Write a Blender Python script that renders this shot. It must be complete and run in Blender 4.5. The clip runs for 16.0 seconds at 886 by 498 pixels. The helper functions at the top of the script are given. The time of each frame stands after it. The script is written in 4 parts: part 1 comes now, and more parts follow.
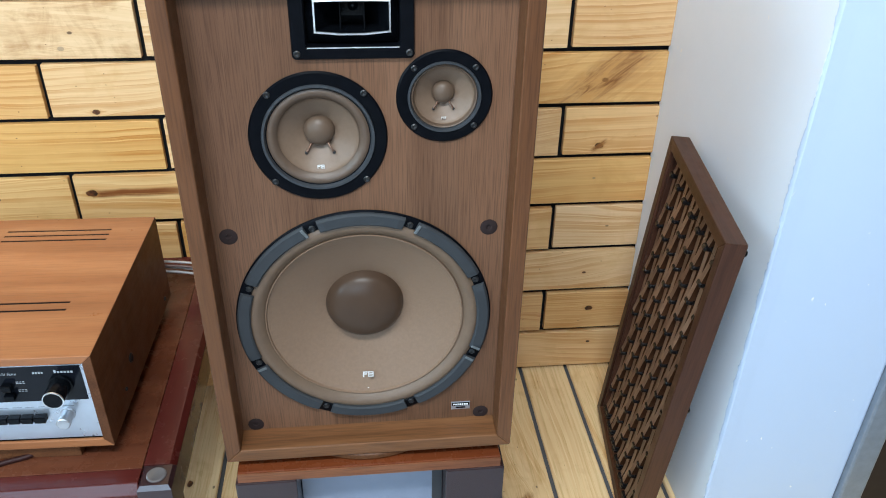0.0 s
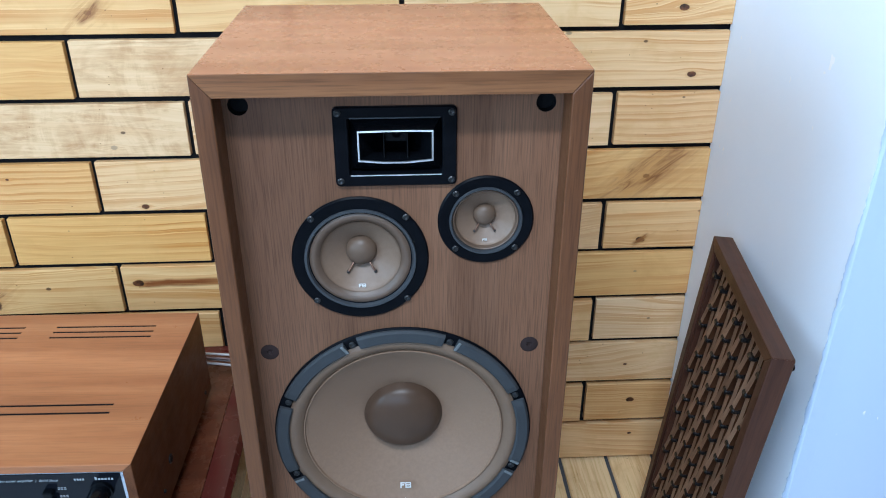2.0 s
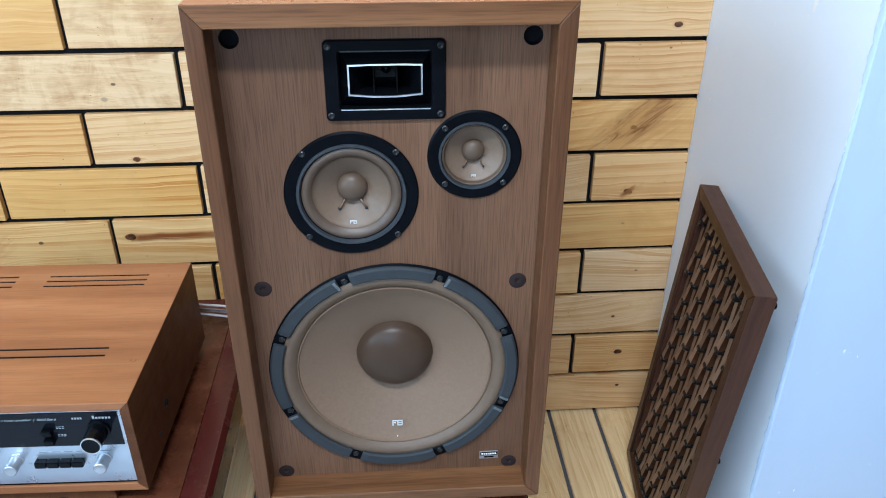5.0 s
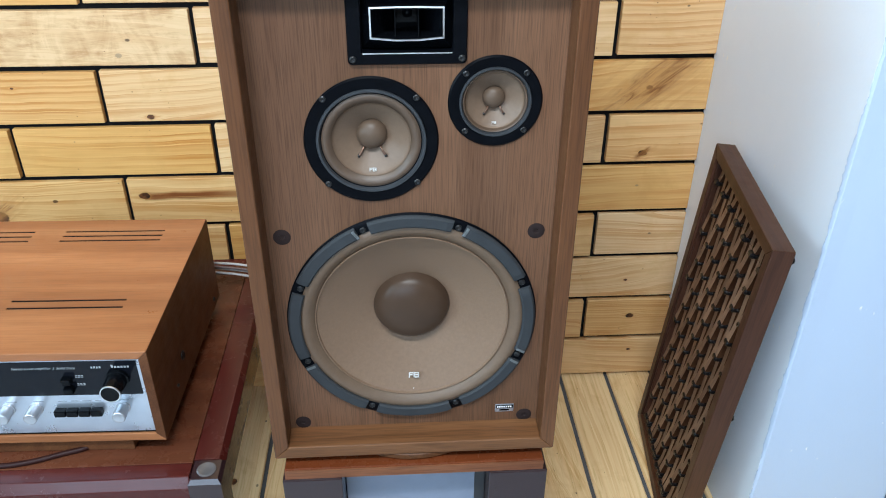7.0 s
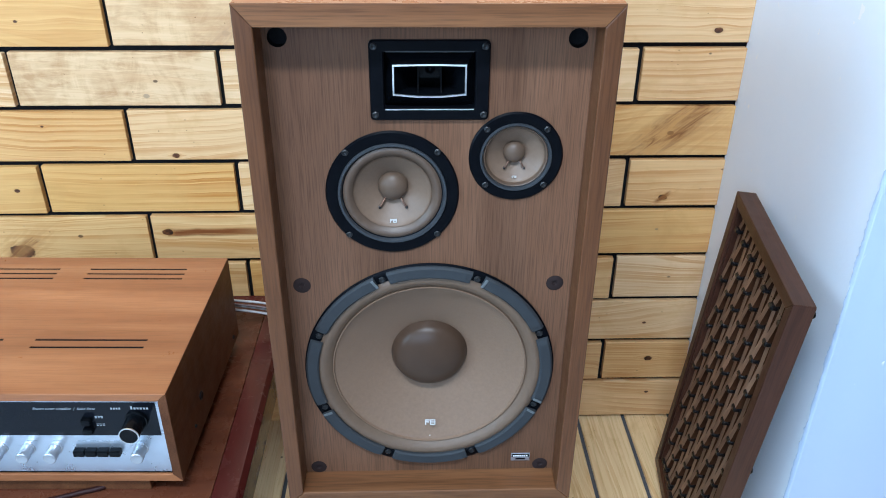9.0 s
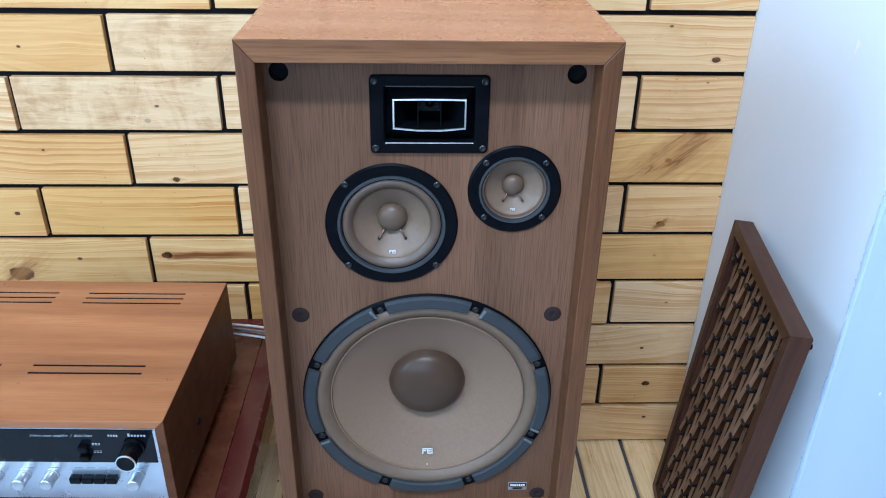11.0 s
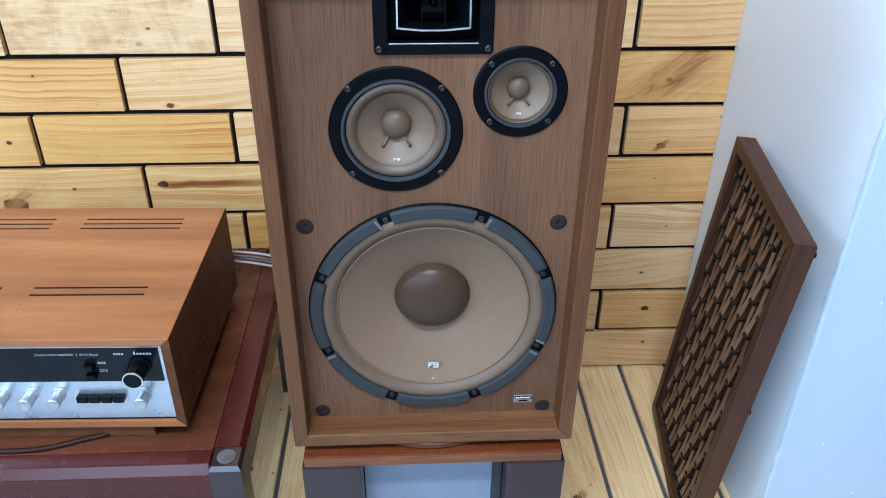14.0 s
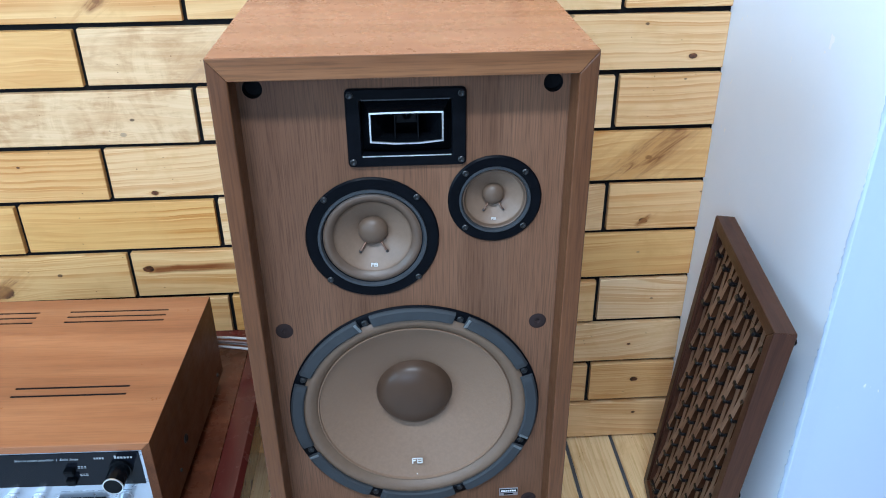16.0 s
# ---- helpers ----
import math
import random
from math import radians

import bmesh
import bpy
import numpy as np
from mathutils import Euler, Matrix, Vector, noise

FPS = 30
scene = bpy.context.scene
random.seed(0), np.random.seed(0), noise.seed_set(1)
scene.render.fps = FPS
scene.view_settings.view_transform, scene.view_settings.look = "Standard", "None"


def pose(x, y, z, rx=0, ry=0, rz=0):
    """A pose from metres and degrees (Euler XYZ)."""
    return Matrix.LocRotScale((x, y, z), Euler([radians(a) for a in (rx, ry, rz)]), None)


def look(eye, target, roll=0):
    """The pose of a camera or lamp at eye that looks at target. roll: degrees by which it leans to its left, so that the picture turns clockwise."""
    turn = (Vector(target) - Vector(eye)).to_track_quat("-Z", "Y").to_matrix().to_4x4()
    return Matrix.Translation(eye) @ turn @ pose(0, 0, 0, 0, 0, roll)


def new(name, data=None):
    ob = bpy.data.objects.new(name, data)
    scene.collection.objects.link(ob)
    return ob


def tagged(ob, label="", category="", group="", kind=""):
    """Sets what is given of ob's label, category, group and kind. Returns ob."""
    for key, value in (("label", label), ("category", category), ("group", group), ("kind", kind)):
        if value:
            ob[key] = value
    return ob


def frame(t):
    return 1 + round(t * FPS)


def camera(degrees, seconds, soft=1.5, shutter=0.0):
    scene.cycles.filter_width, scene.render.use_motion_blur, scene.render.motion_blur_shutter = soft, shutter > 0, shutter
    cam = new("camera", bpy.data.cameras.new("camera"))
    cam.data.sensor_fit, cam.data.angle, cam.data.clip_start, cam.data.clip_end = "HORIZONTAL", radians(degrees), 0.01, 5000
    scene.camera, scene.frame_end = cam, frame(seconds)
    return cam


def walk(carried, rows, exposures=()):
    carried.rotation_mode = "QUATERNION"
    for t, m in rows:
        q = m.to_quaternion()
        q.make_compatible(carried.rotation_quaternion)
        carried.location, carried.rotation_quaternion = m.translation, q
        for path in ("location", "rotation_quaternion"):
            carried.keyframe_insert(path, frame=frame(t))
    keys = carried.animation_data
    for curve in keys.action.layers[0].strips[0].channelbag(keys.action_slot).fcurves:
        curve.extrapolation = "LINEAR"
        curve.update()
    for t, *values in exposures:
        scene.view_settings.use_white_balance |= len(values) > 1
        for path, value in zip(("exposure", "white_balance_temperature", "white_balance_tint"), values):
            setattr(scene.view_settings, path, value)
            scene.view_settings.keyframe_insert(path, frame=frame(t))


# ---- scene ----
cam = camera(58.6, 16.0, soft=1.0)
PATH = [
    (0, (0.006, -0.784, 0.818), (0.197, 0.905, -0.236), 1.1),
    (0.5, (0.006, -0.774, 0.833), (0.174, 0.929, -0.202), 0.8),
    (1, (0.009, -0.764, 0.846), (0.151, 0.96, -0.158), 0.4),
    (1.5, (0.013, -0.754, 0.871), (0.131, 0.992, -0.097), 0.2),
    (2, (0.006, -0.746, 0.885), (0.105, 1.018, -0.054), 0.1),
    (2.5, (-0.003, -0.755, 0.889), (0.08, 1.018, -0.033), 0.1),
    (3, (-0.004, -0.773, 0.884), (0.073, 1.001, -0.037), 0.0),
    (3.5, (-0.002, -0.782, 0.875), (0.082, 0.986, -0.057), -0.1),
    (4, (0.006, -0.778, 0.864), (0.109, 0.977, -0.089), -0.1),
    (6.5, (-0.006, -0.798, 0.83), (0.119, 0.913, -0.198), 0.3),
    (7, (-0.013, -0.8, 0.819), (0.094, 0.908, -0.216), 0.3),
    (7.5, (-0.017, -0.8, 0.818), (0.078, 0.908, -0.217), 0.4),
    (8, (-0.014, -0.797, 0.828), (0.069, 0.917, -0.199), 0.5),
    (8.5, (-0.011, -0.796, 0.836), (0.061, 0.93, -0.172), 0.5),
    (9, (-0.013, -0.788, 0.85), (0.048, 0.953, -0.133), 0.5),
    (9.5, (-0.012, -0.778, 0.872), (0.04, 0.98, -0.082), 0.5),
    (12, (-0.019, -0.793, 0.857), (0.054, 0.966, -0.091), 1.2),
    (12.5, (-0.023, -0.8, 0.841), (0.054, 0.941, -0.141), 1.1),
    (13, (-0.026, -0.806, 0.827), (0.054, 0.914, -0.19), 1.0),
    (13.5, (-0.032, -0.807, 0.818), (0.053, 0.897, -0.225), 0.9),
    (14, (-0.031, -0.801, 0.819), (0.056, 0.897, -0.235), 0.5),
    (14.5, (-0.024, -0.796, 0.828), (0.065, 0.906, -0.219), 0.1),
    (15, (-0.015, -0.786, 0.85), (0.075, 0.93, -0.174), -0.3),
    (15.5, (-0.011, -0.773, 0.871), (0.084, 0.96, -0.123), -0.5),
    (16, (-0.008, -0.769, 0.885), (0.092, 0.981, -0.079), -0.5),
]
# the film's own brightness and white balance drift: seconds, stops, kelvin, tint
DRIFT = [(0.0, 0.07, 6600, 10), (1.5, -0.02, 5850, 10), (3.0, -0.13, 5600, 10), (4.0, -0.08, 5600, 10), (6.5, 0.0, 6550, 10), (8.0, 0.08, 6300, 10), (9.5, 0.0, 5600, 10), (12.0, -0.01, 5450, 10), (14.0, 0.08, 5850, 10), (16.0, -0.03, 5650, 10)]
walk(cam, [(t, look(eye, target, roll)) for t, eye, target, roll in PATH], DRIFT)

# ---- light ----
world = bpy.data.worlds.new("world")
scene.world = world
world.use_nodes = True
wn = world.node_tree.nodes
sky = wn.new("ShaderNodeTexSky")
sky.sky_type, sky.sun_disc = "NISHITA", False
sky.sun_elevation, sky.sun_rotation = radians(40), radians(200)
world.node_tree.links.new(sky.outputs[0], wn["Background"].inputs[0])
wn["Background"].inputs[1].default_value = 0.1


def area(name, m, sx, sy, power, colour):
    data = bpy.data.lights.new(name, "AREA")
    data.shape, data.size, data.size_y, data.energy, data.color = "RECTANGLE", sx, sy, power, colour
    ob = new(name, data)
    ob.matrix_world = m
    return ob


FLOOR, CEIL = -0.383, 2.55
WALL_Y = 0.60
RIGHT_X, NOSE_Y = 0.578, 0.108
LEFT_X, BACK_Y, FAR_X = -2.2, -2.6, 2.0
area("window_daylight", look((-0.85, -2.55, 1.2), (-0.55, 0.6, 0.3)), 2.1, 1.4, 45, (0.50, 0.74, 1.0))
# added side light through an unseen west opening, for the east wall
area("side_window_daylight", look((-2.15, -0.95, 1.15), (0.4, 0.2, 0.2)), 1.3, 1.3, 54, (0.56, 0.82, 1.0))
area("ceiling_lamp_light", look((-0.25, -1.3, 2.45), (0.0, 0.1, 0.2)), 1.2, 0.12, 76, (0.85, 0.94, 1.0))
scene.view_settings.exposure = 0.0

# ---- materials ----


class Nodes:
    """Short hand for building a node material."""

    def __init__(self, name, rough=0.5, metal=0.0, spec=0.5):
        self.mat = bpy.data.materials.new(name)
        self.mat.use_nodes = True
        self.tree = self.mat.node_tree
        self.bsdf = self.tree.nodes["Principled BSDF"]
        self.put(self.bsdf.inputs["Roughness"], rough)
        self.put(self.bsdf.inputs["Metallic"], metal)
        self.bsdf.inputs["Specular IOR Level"].default_value = spec

    def put(self, socket, value):
        if isinstance(value, bpy.types.NodeSocket):
            self.tree.links.new(value, socket)
        elif value is not None:
            socket.default_value = value

    def add(self, kind):
        return self.tree.nodes.new(kind)

    def math(self, op, a, b=None, c=None):
        n = self.add("ShaderNodeMath")
        n.operation = op
        for s, v in zip(n.inputs, (a, b, c)):
            self.put(s, v)
        return n.outputs[0]

    def coords(self, scale=(1, 1, 1), shift=None, rot=(0, 0, 0)):
        tc, mp = self.add("ShaderNodeTexCoord"), self.add("ShaderNodeMapping")
        self.put(mp.inputs["Vector"], tc.outputs["Object"])
        mp.inputs["Scale"].default_value = scale
        mp.inputs["Rotation"].default_value = rot
        if shift is not None:
            self.put(mp.inputs["Location"], shift)
        return mp.outputs[0]

    def rand(self):
        return self.add("ShaderNodeObjectInfo").outputs["Random"]

    def noise(self, vec, scale, detail=4.0, rough=0.55, dist=0.0):
        n = self.add("ShaderNodeTexNoise")
        self.put(n.inputs["Vector"], vec)
        for key, v in (("Scale", scale), ("Detail", detail), ("Roughness", rough), ("Distortion", dist)):
            n.inputs[key].default_value = v
        return n.outputs[0]

    def ramp(self, fac, *stops):
        n = self.add("ShaderNodeValToRGB")
        self.put(n.inputs[0], fac)
        el = n.color_ramp.elements
        while len(el) < len(stops):
            el.new(0.5)
        for e, (p, c) in zip(el, stops):
            e.position, e.color = p, (*c, 1) if len(c) == 3 else c
        return n.outputs[0]

    def mix(self, fac, a, b, mode="MIX"):
        n = self.add("ShaderNodeMix")
        n.data_type, n.blend_type = "RGBA", mode
        self.put(n.inputs[0], fac)
        for s, v in ((n.inputs[6], a), (n.inputs[7], b)):
            self.put(s, (*v, 1) if isinstance(v, tuple) and len(v) == 3 else v)
        return n.outputs[2]

    def span(self, v, a, b, lo=0.0, hi=1.0):
        n = self.add("ShaderNodeMapRange")
        for s, x in zip(n.inputs, (v, a, b, lo, hi)):
            self.put(s, x)
        return n.outputs[0]

    def grey(self, v):
        return self.ramp(v, (0, (0, 0, 0)), (1, (1, 1, 1)))

    def bump(self, height, strength=0.2, distance=0.001):
        n = self.add("ShaderNodeBump")
        n.inputs["Strength"].default_value, n.inputs["Distance"].default_value = strength, distance
        self.put(n.inputs["Height"], height)
        self.put(self.bsdf.inputs["Normal"], n.outputs[0])

    def done(self, colour):
        self.put(self.bsdf.inputs["Base Color"], (*colour, 1) if isinstance(colour, tuple) else colour)
        return self.mat


def wood(name, grain, dark, mid, light, rough=0.4, across=1.0, pores=0.35, coat=0.0, random=0.0, spec=0.28, bands=None, relief=0.06, thin=420.0):
    """Veneer or boards: streaks along one axis, fine pores, slow change of tone."""
    n = Nodes(name, rough, 0.0, spec)
    stretch = [28.0 * across] * 3
    stretch["xyz".index(grain)] = 1.3
    fine = [thin] * 3
    fine["xyz".index(grain)] = 16.0
    slow = [7.0] * 3
    slow["xyz".index(grain)] = 1.2
    shift = None
    if random:
        c = n.add("ShaderNodeCombineXYZ")
        for s in c.inputs:
            n.put(s, n.math("MULTIPLY", n.rand(), 37.0))
        shift = c.outputs[0]
    streak = n.noise(n.coords(stretch, shift), 1.0, 5.0, 0.6, 0.7)
    colour = n.ramp(streak, (0.28, dark), (0.5, mid), (0.72, light))
    tone = n.noise(n.coords(slow, shift), 1.0, 3.0, 0.5, 0.3)
    colour = n.mix(1.0, colour, n.ramp(tone, (0.3, (0.82, 0.8, 0.78)), (0.7, (1.12, 1.1, 1.08))), "MULTIPLY")
    if bands:
        axis_, width_, amount = bands
        sx = n.add("ShaderNodeSeparateXYZ")
        n.put(sx.inputs[0], n.coords((1, 1, 1)))
        cell = n.math("FLOOR", n.math("DIVIDE", sx.outputs["xyz".index(axis_)], width_))
        wn_ = n.add("ShaderNodeTexWhiteNoise")
        wn_.noise_dimensions = "1D"
        n.put(wn_.inputs["W"], cell)
        colour = n.mix(1.0, colour, n.ramp(wn_.outputs["Value"], (0.0, (1 - amount, 1 - amount * 1.1, 1 - amount * 1.2)), (1.0, (1 + amount, 1 + amount * 0.9, 1 + amount * 0.7))), "MULTIPLY")
    pore = n.noise(n.coords(fine, shift), 1.0, 2.0, 0.6)
    colour = n.mix(1.0, colour, n.ramp(pore, (0.35, (1 - pores, 1 - pores, 1 - pores)), (0.55, (1, 1, 1))), "MULTIPLY")
    wear = n.noise(n.coords((30, 30, 30)), 1.0, 5.0, 0.7)
    n.put(n.bsdf.inputs["Roughness"], n.span(wear, 0.3, 0.7, rough - 0.07, rough + 0.1))
    n.bump(pore, relief, 0.0006)
    if coat:
        n.bsdf.inputs["Coat Weight"].default_value = coat
        n.bsdf.inputs["Coat Roughness"].default_value = 0.12
    return n.done(colour)


def pine(name, grain, rough=0.36):
    """Varnished pine boards: growth rings bent round a knot, whose place each board carries as a property."""
    n = Nodes(name, rough)
    gx = "xyz".index(grain)
    rnd = n.rand()
    tc = n.add("ShaderNodeTexCoord")
    sep = n.add("ShaderNodeSeparateXYZ")
    n.put(sep.inputs[0], tc.outputs["Object"])
    along = sep.outputs[gx]
    side = sep.outputs[2 if gx == 0 else 0]
    at = n.add("ShaderNodeAttribute")
    at.attribute_type, at.attribute_name = "OBJECT", "knot"
    ks = n.add("ShaderNodeSeparateXYZ")
    n.put(ks.inputs[0], at.outputs["Vector"])
    marks = []
    for key in ("streak", "warmth", "patch"):
        one = n.add("ShaderNodeAttribute")
        one.attribute_type, one.attribute_name = "OBJECT", key
        cut_ = n.add("ShaderNodeSeparateXYZ")
        n.put(cut_.inputs[0], one.outputs["Vector"])
        marks.append(cut_.outputs[0])
    size, streak, tone, patch = ks.outputs[2], *marks
    # distance from the knot in knot sizes
    da = n.math("SUBTRACT", along, ks.outputs[0])
    ds = n.math("SUBTRACT", side, ks.outputs[1])
    shift = n.add("ShaderNodeCombineXYZ")
    for s in shift.inputs:
        n.put(s, n.math("MULTIPLY", rnd, 53.0))
    wob = n.noise(n.coords((9, 9, 9), shift.outputs[0]), 1.0, 3.0, 0.5)
    edge = n.noise(n.coords((70, 70, 70), shift.outputs[0]), 1.0, 3.0, 0.6)
    ring = n.math("SQRT", n.math("ADD", n.math("POWER", n.math("ABSOLUTE", n.math("DIVIDE", da, 1.5)), 2.0), n.math("POWER", n.math("ABSOLUTE", ds), 2.0)))
    dist = n.math("DIVIDE", ring, n.math("MAXIMUM", size, 0.0005))
    dist = n.math("ADD", dist, n.math("MULTIPLY", n.math("SUBTRACT", edge, 0.5), 0.7))
    near = n.math("EXPONENT", n.math("MULTIPLY", n.math("POWER", n.math("ABSOLUTE", n.math("DIVIDE", dist, 3.0)), 2.0), -1.0))
    bend = n.math("MULTIPLY", n.math("MULTIPLY", near, n.math("SIGN", ds)), n.math("MULTIPLY", size, 1.0))
    # ring phase
    swell = [4.0] * 3
    swell[gx] = 1.6
    slow = n.noise(n.coords(swell, shift.outputs[0]), 1.0, 1.5, 0.4, 0.4)
    phase = n.math("SUBTRACT", n.math("ADD", side, n.math("MULTIPLY", n.math("SUBTRACT", slow, 0.5), n.math("ADD", 0.10, n.math("MULTIPLY", rnd, 0.12)))), bend)
    phase = n.math("ADD", phase, n.math("MULTIPLY", n.math("SUBTRACT", wob, 0.5), 0.010))
    phase = n.math("MULTIPLY", phase, n.math("ADD", 260.0, n.math("MULTIPLY", rnd, 330.0)))
    lines = n.add("ShaderNodeCombineXYZ")
    n.put(lines.inputs[0], n.math("MULTIPLY", phase, 0.26))
    n.put(lines.inputs[1], n.math("MULTIPLY", rnd, 71.0))
    cyc = n.math("MULTIPLY", phase, 0.06 if grain == "y" else 0.12)
    cyc = n.math("ADD", cyc, n.math("MULTIPLY", n.noise(lines.outputs[0], 1.0, 2.5, 0.6), 2.6))
    wave = n.math("POWER", n.math("FRACT", cyc), 1.6)
    wave = n.math("MULTIPLY", wave, n.span(n.math("FRACT", cyc), 0.9, 1.0, 1.0, 0.0))
    base = n.ramp(rnd, (0.0, (0.66, 0.385, 0.145)), (0.3, (0.75, 0.525, 0.305)), (0.55, (0.70, 0.43, 0.185)), (0.8, (0.77, 0.57, 0.37)), (1.0, (0.64, 0.355, 0.12)))
    base = n.mix(0.8, base, (0.86, 0.66, 0.38)) if grain == "y" else base
    base = n.mix(n.math("MAXIMUM", tone, 0.0), base, (0.63, 0.325, 0.085))
    late = n.mix(1.0, base, (0.70, 0.46, 0.22), "MULTIPLY")
    ringy = n.noise(n.coords((5, 5, 9), shift.outputs[0]), 1.0, 2.0)
    colour = n.mix(n.math("MULTIPLY", wave, n.span(ringy, 0.35, 0.62, 0.2, 0.6 if grain == "y" else 1.0)), base, late)
    long = [260.0] * 3
    long[gx] = 7.0
    fibre = n.noise(n.coords(long, shift.outputs[0]), 1.0, 3.0, 0.6)
    colour = n.mix(1.0, colour, n.ramp(fibre, (0.3, (0.92, 0.89, 0.84)), (0.65, (1.03, 1.03, 1.03))), "MULTIPLY")
    cloud = n.noise(n.coords((14, 14, 14), shift.outputs[0]), 1.0, 4.0, 0.6, 0.5)
    colour = n.mix(n.span(cloud, 0.54, 0.8, 0.0, 0.55), colour, (0.50, 0.265, 0.08))
    # resin streak along the board from the knot
    tail = n.math("MULTIPLY", n.span(n.math("ABSOLUTE", n.math("SUBTRACT", ds, n.math("MULTIPLY", n.math("SUBTRACT", wob, 0.5), 0.02))), 0.005, 0.011, 1.0, 0.0), n.span(n.math("DIVIDE", da, n.math("MAXIMUM", streak, 0.001)), 0.45, 1.1, 1.0, 0.0))
    tail = n.math("MULTIPLY", tail, n.math("GREATER_THAN", da, 0.0))
    tail = n.math("MULTIPLY", n.math("MULTIPLY", tail, n.math("GREATER_THAN", streak, 0.002)), n.span(fibre, 0.35, 0.52, 0.6, 1.0))
    colour = n.mix(tail, colour, (0.20, 0.058, 0.014))
    halo = n.math("MULTIPLY", n.span(dist, 0.9, 1.6, 0.35, 0.0), n.math("GREATER_THAN", size, 0.001))
    colour = n.mix(halo, colour, (0.45, 0.22, 0.06))
    core = n.math("MULTIPLY", n.span(dist, 0.85, 1.0, 1.0, 0.0), n.math("GREATER_THAN", size, 0.001))
    colour = n.mix(core, colour, n.ramp(edge, (0.35, (0.025, 0.010, 0.005)), (0.65, (0.17, 0.058, 0.02))))
    # darker figured patch running aslant through the knot, with crooked veins
    turn = n.add("ShaderNodeMapping")
    n.put(turn.inputs["Vector"], n.coords((1, 1, 1), shift.outputs[0], (0, radians(38), 0)))
    turn.inputs["Scale"].default_value = (9, 9, 75)
    vein = n.noise(turn.outputs[0], 1.0, 5.0, 0.65, 1.2)
    size_p = n.math("MAXIMUM", patch, 0.0005)
    warp = n.math("MULTIPLY", n.math("SUBTRACT", wob, 0.5), 0.9)
    over = n.math("ADD", n.math("DIVIDE", n.math("SUBTRACT", n.math("MULTIPLY", ds, 0.79), n.math("MULTIPLY", da, 0.61)), size_p), n.math("MULTIPLY", warp, 0.5))
    run = n.math("DIVIDE", n.math("ADD", n.math("MULTIPLY", da, 0.79), n.math("MULTIPLY", ds, 0.61)), size_p)
    body = n.math("MULTIPLY", n.span(n.math("ABSOLUTE", over), 0.10, 0.24, 1.0, 0.0), n.span(n.math("ABSOLUTE", n.math("ADD", run, warp)), 0.4, 0.75, 1.0, 0.0))
    skirt = n.math("MULTIPLY", n.span(n.math("ADD", n.math("ABSOLUTE", over), n.math("MULTIPLY", n.math("ABSOLUTE", run), 0.4)), 0.15, 0.7, 0.75, 0.0), n.span(vein, 0.45, 0.62, 0.0, 1.0))
    pm = n.math("MAXIMUM", n.math("MULTIPLY", body, n.span(vein, 0.35, 0.6, 1.0, 0.5)), skirt)
    pm = n.math("MULTIPLY", pm, n.math("GREATER_THAN", patch, 0.002))
    colour = n.mix(pm, colour, n.ramp(vein, (0.38, (0.21, 0.075, 0.02)), (0.62, (0.46, 0.22, 0.065))))
    # weathered boards: brown bloom with stains across the grain
    age = n.span(tone, -0.6, 0.0, 1.0, 0.0)
    blotch = n.noise(n.coords((15, 15, 8), shift.outputs[0]), 1.0, 4.0, 0.65, 0.9)
    grime = n.noise(n.coords((9, 9, 60), shift.outputs[0]), 1.0, 5.0, 0.7, 0.8)
    colour = n.mix(n.math("MULTIPLY", age, 0.55), colour, (0.66, 0.46, 0.27))
    colour = n.mix(n.math("MULTIPLY", age, n.span(n.math("MULTIPLY", blotch, grime), 0.215, 0.36, 0.0, 0.8)), colour, (0.42, 0.22, 0.09))
    # scattered small dark knots
    flat = n.add("ShaderNodeCombineXYZ")
    n.put(flat.inputs[0], n.math("ADD", n.math("MULTIPLY", along, 7.0), n.math("MULTIPLY", rnd, 41.0)))
    n.put(flat.inputs[1], n.math("ADD", n.math("MULTIPLY", side, 11.0), n.math("MULTIPLY", rnd, 67.0)))
    dots = n.add("ShaderNodeTexVoronoi")
    dots.voronoi_dimensions = "2D"
    n.put(dots.inputs["Vector"], flat.outputs[0])
    dots.inputs["Scale"].default_value = 1.0
    pick = n.add("ShaderNodeSeparateXYZ")
    n.put(pick.inputs[0], dots.outputs["Color"])
    reach = n.math("MULTIPLY", n.math("GREATER_THAN", pick.outputs[0], 0.45), n.math("MULTIPLY", pick.outputs[1], 0.036))
    pin = n.span(n.math("SUBTRACT", n.math("ADD", dots.outputs["Distance"], n.math("MULTIPLY", n.math("SUBTRACT", edge, 0.5), 0.02)), reach), -0.008, 0.006, 0.85, 0.0)
    colour = n.mix(n.math("MULTIPLY", pin, n.math("GREATER_THAN", pick.outputs[0], 0.45)), colour, n.ramp(pick.outputs[2], (0.3, (0.06, 0.025, 0.01)), (0.8, (0.30, 0.20, 0.10))))
    # tiny pin specks
    v = n.add("ShaderNodeTexVoronoi")
    n.put(v.inputs["Vector"], n.coords((55, 55, 55), shift.outputs[0]))
    v.inputs["Scale"].default_value = 1.0
    speck = n.math("MULTIPLY", n.math("LESS_THAN", v.outputs["Distance"], 0.07), n.math("GREATER_THAN", cloud, 0.55))
    colour = n.mix(n.math("MULTIPLY", speck, 0.7), colour, (0.2, 0.09, 0.03))
    n.put(n.bsdf.inputs["Roughness"], n.span(fibre, 0.3, 0.7, rough - 0.08, rough + 0.1))
    n.bump(n.math("ADD", fibre, n.math("MULTIPLY", wave, 0.6)), 0.18, 0.0006)
    return n.done(colour)


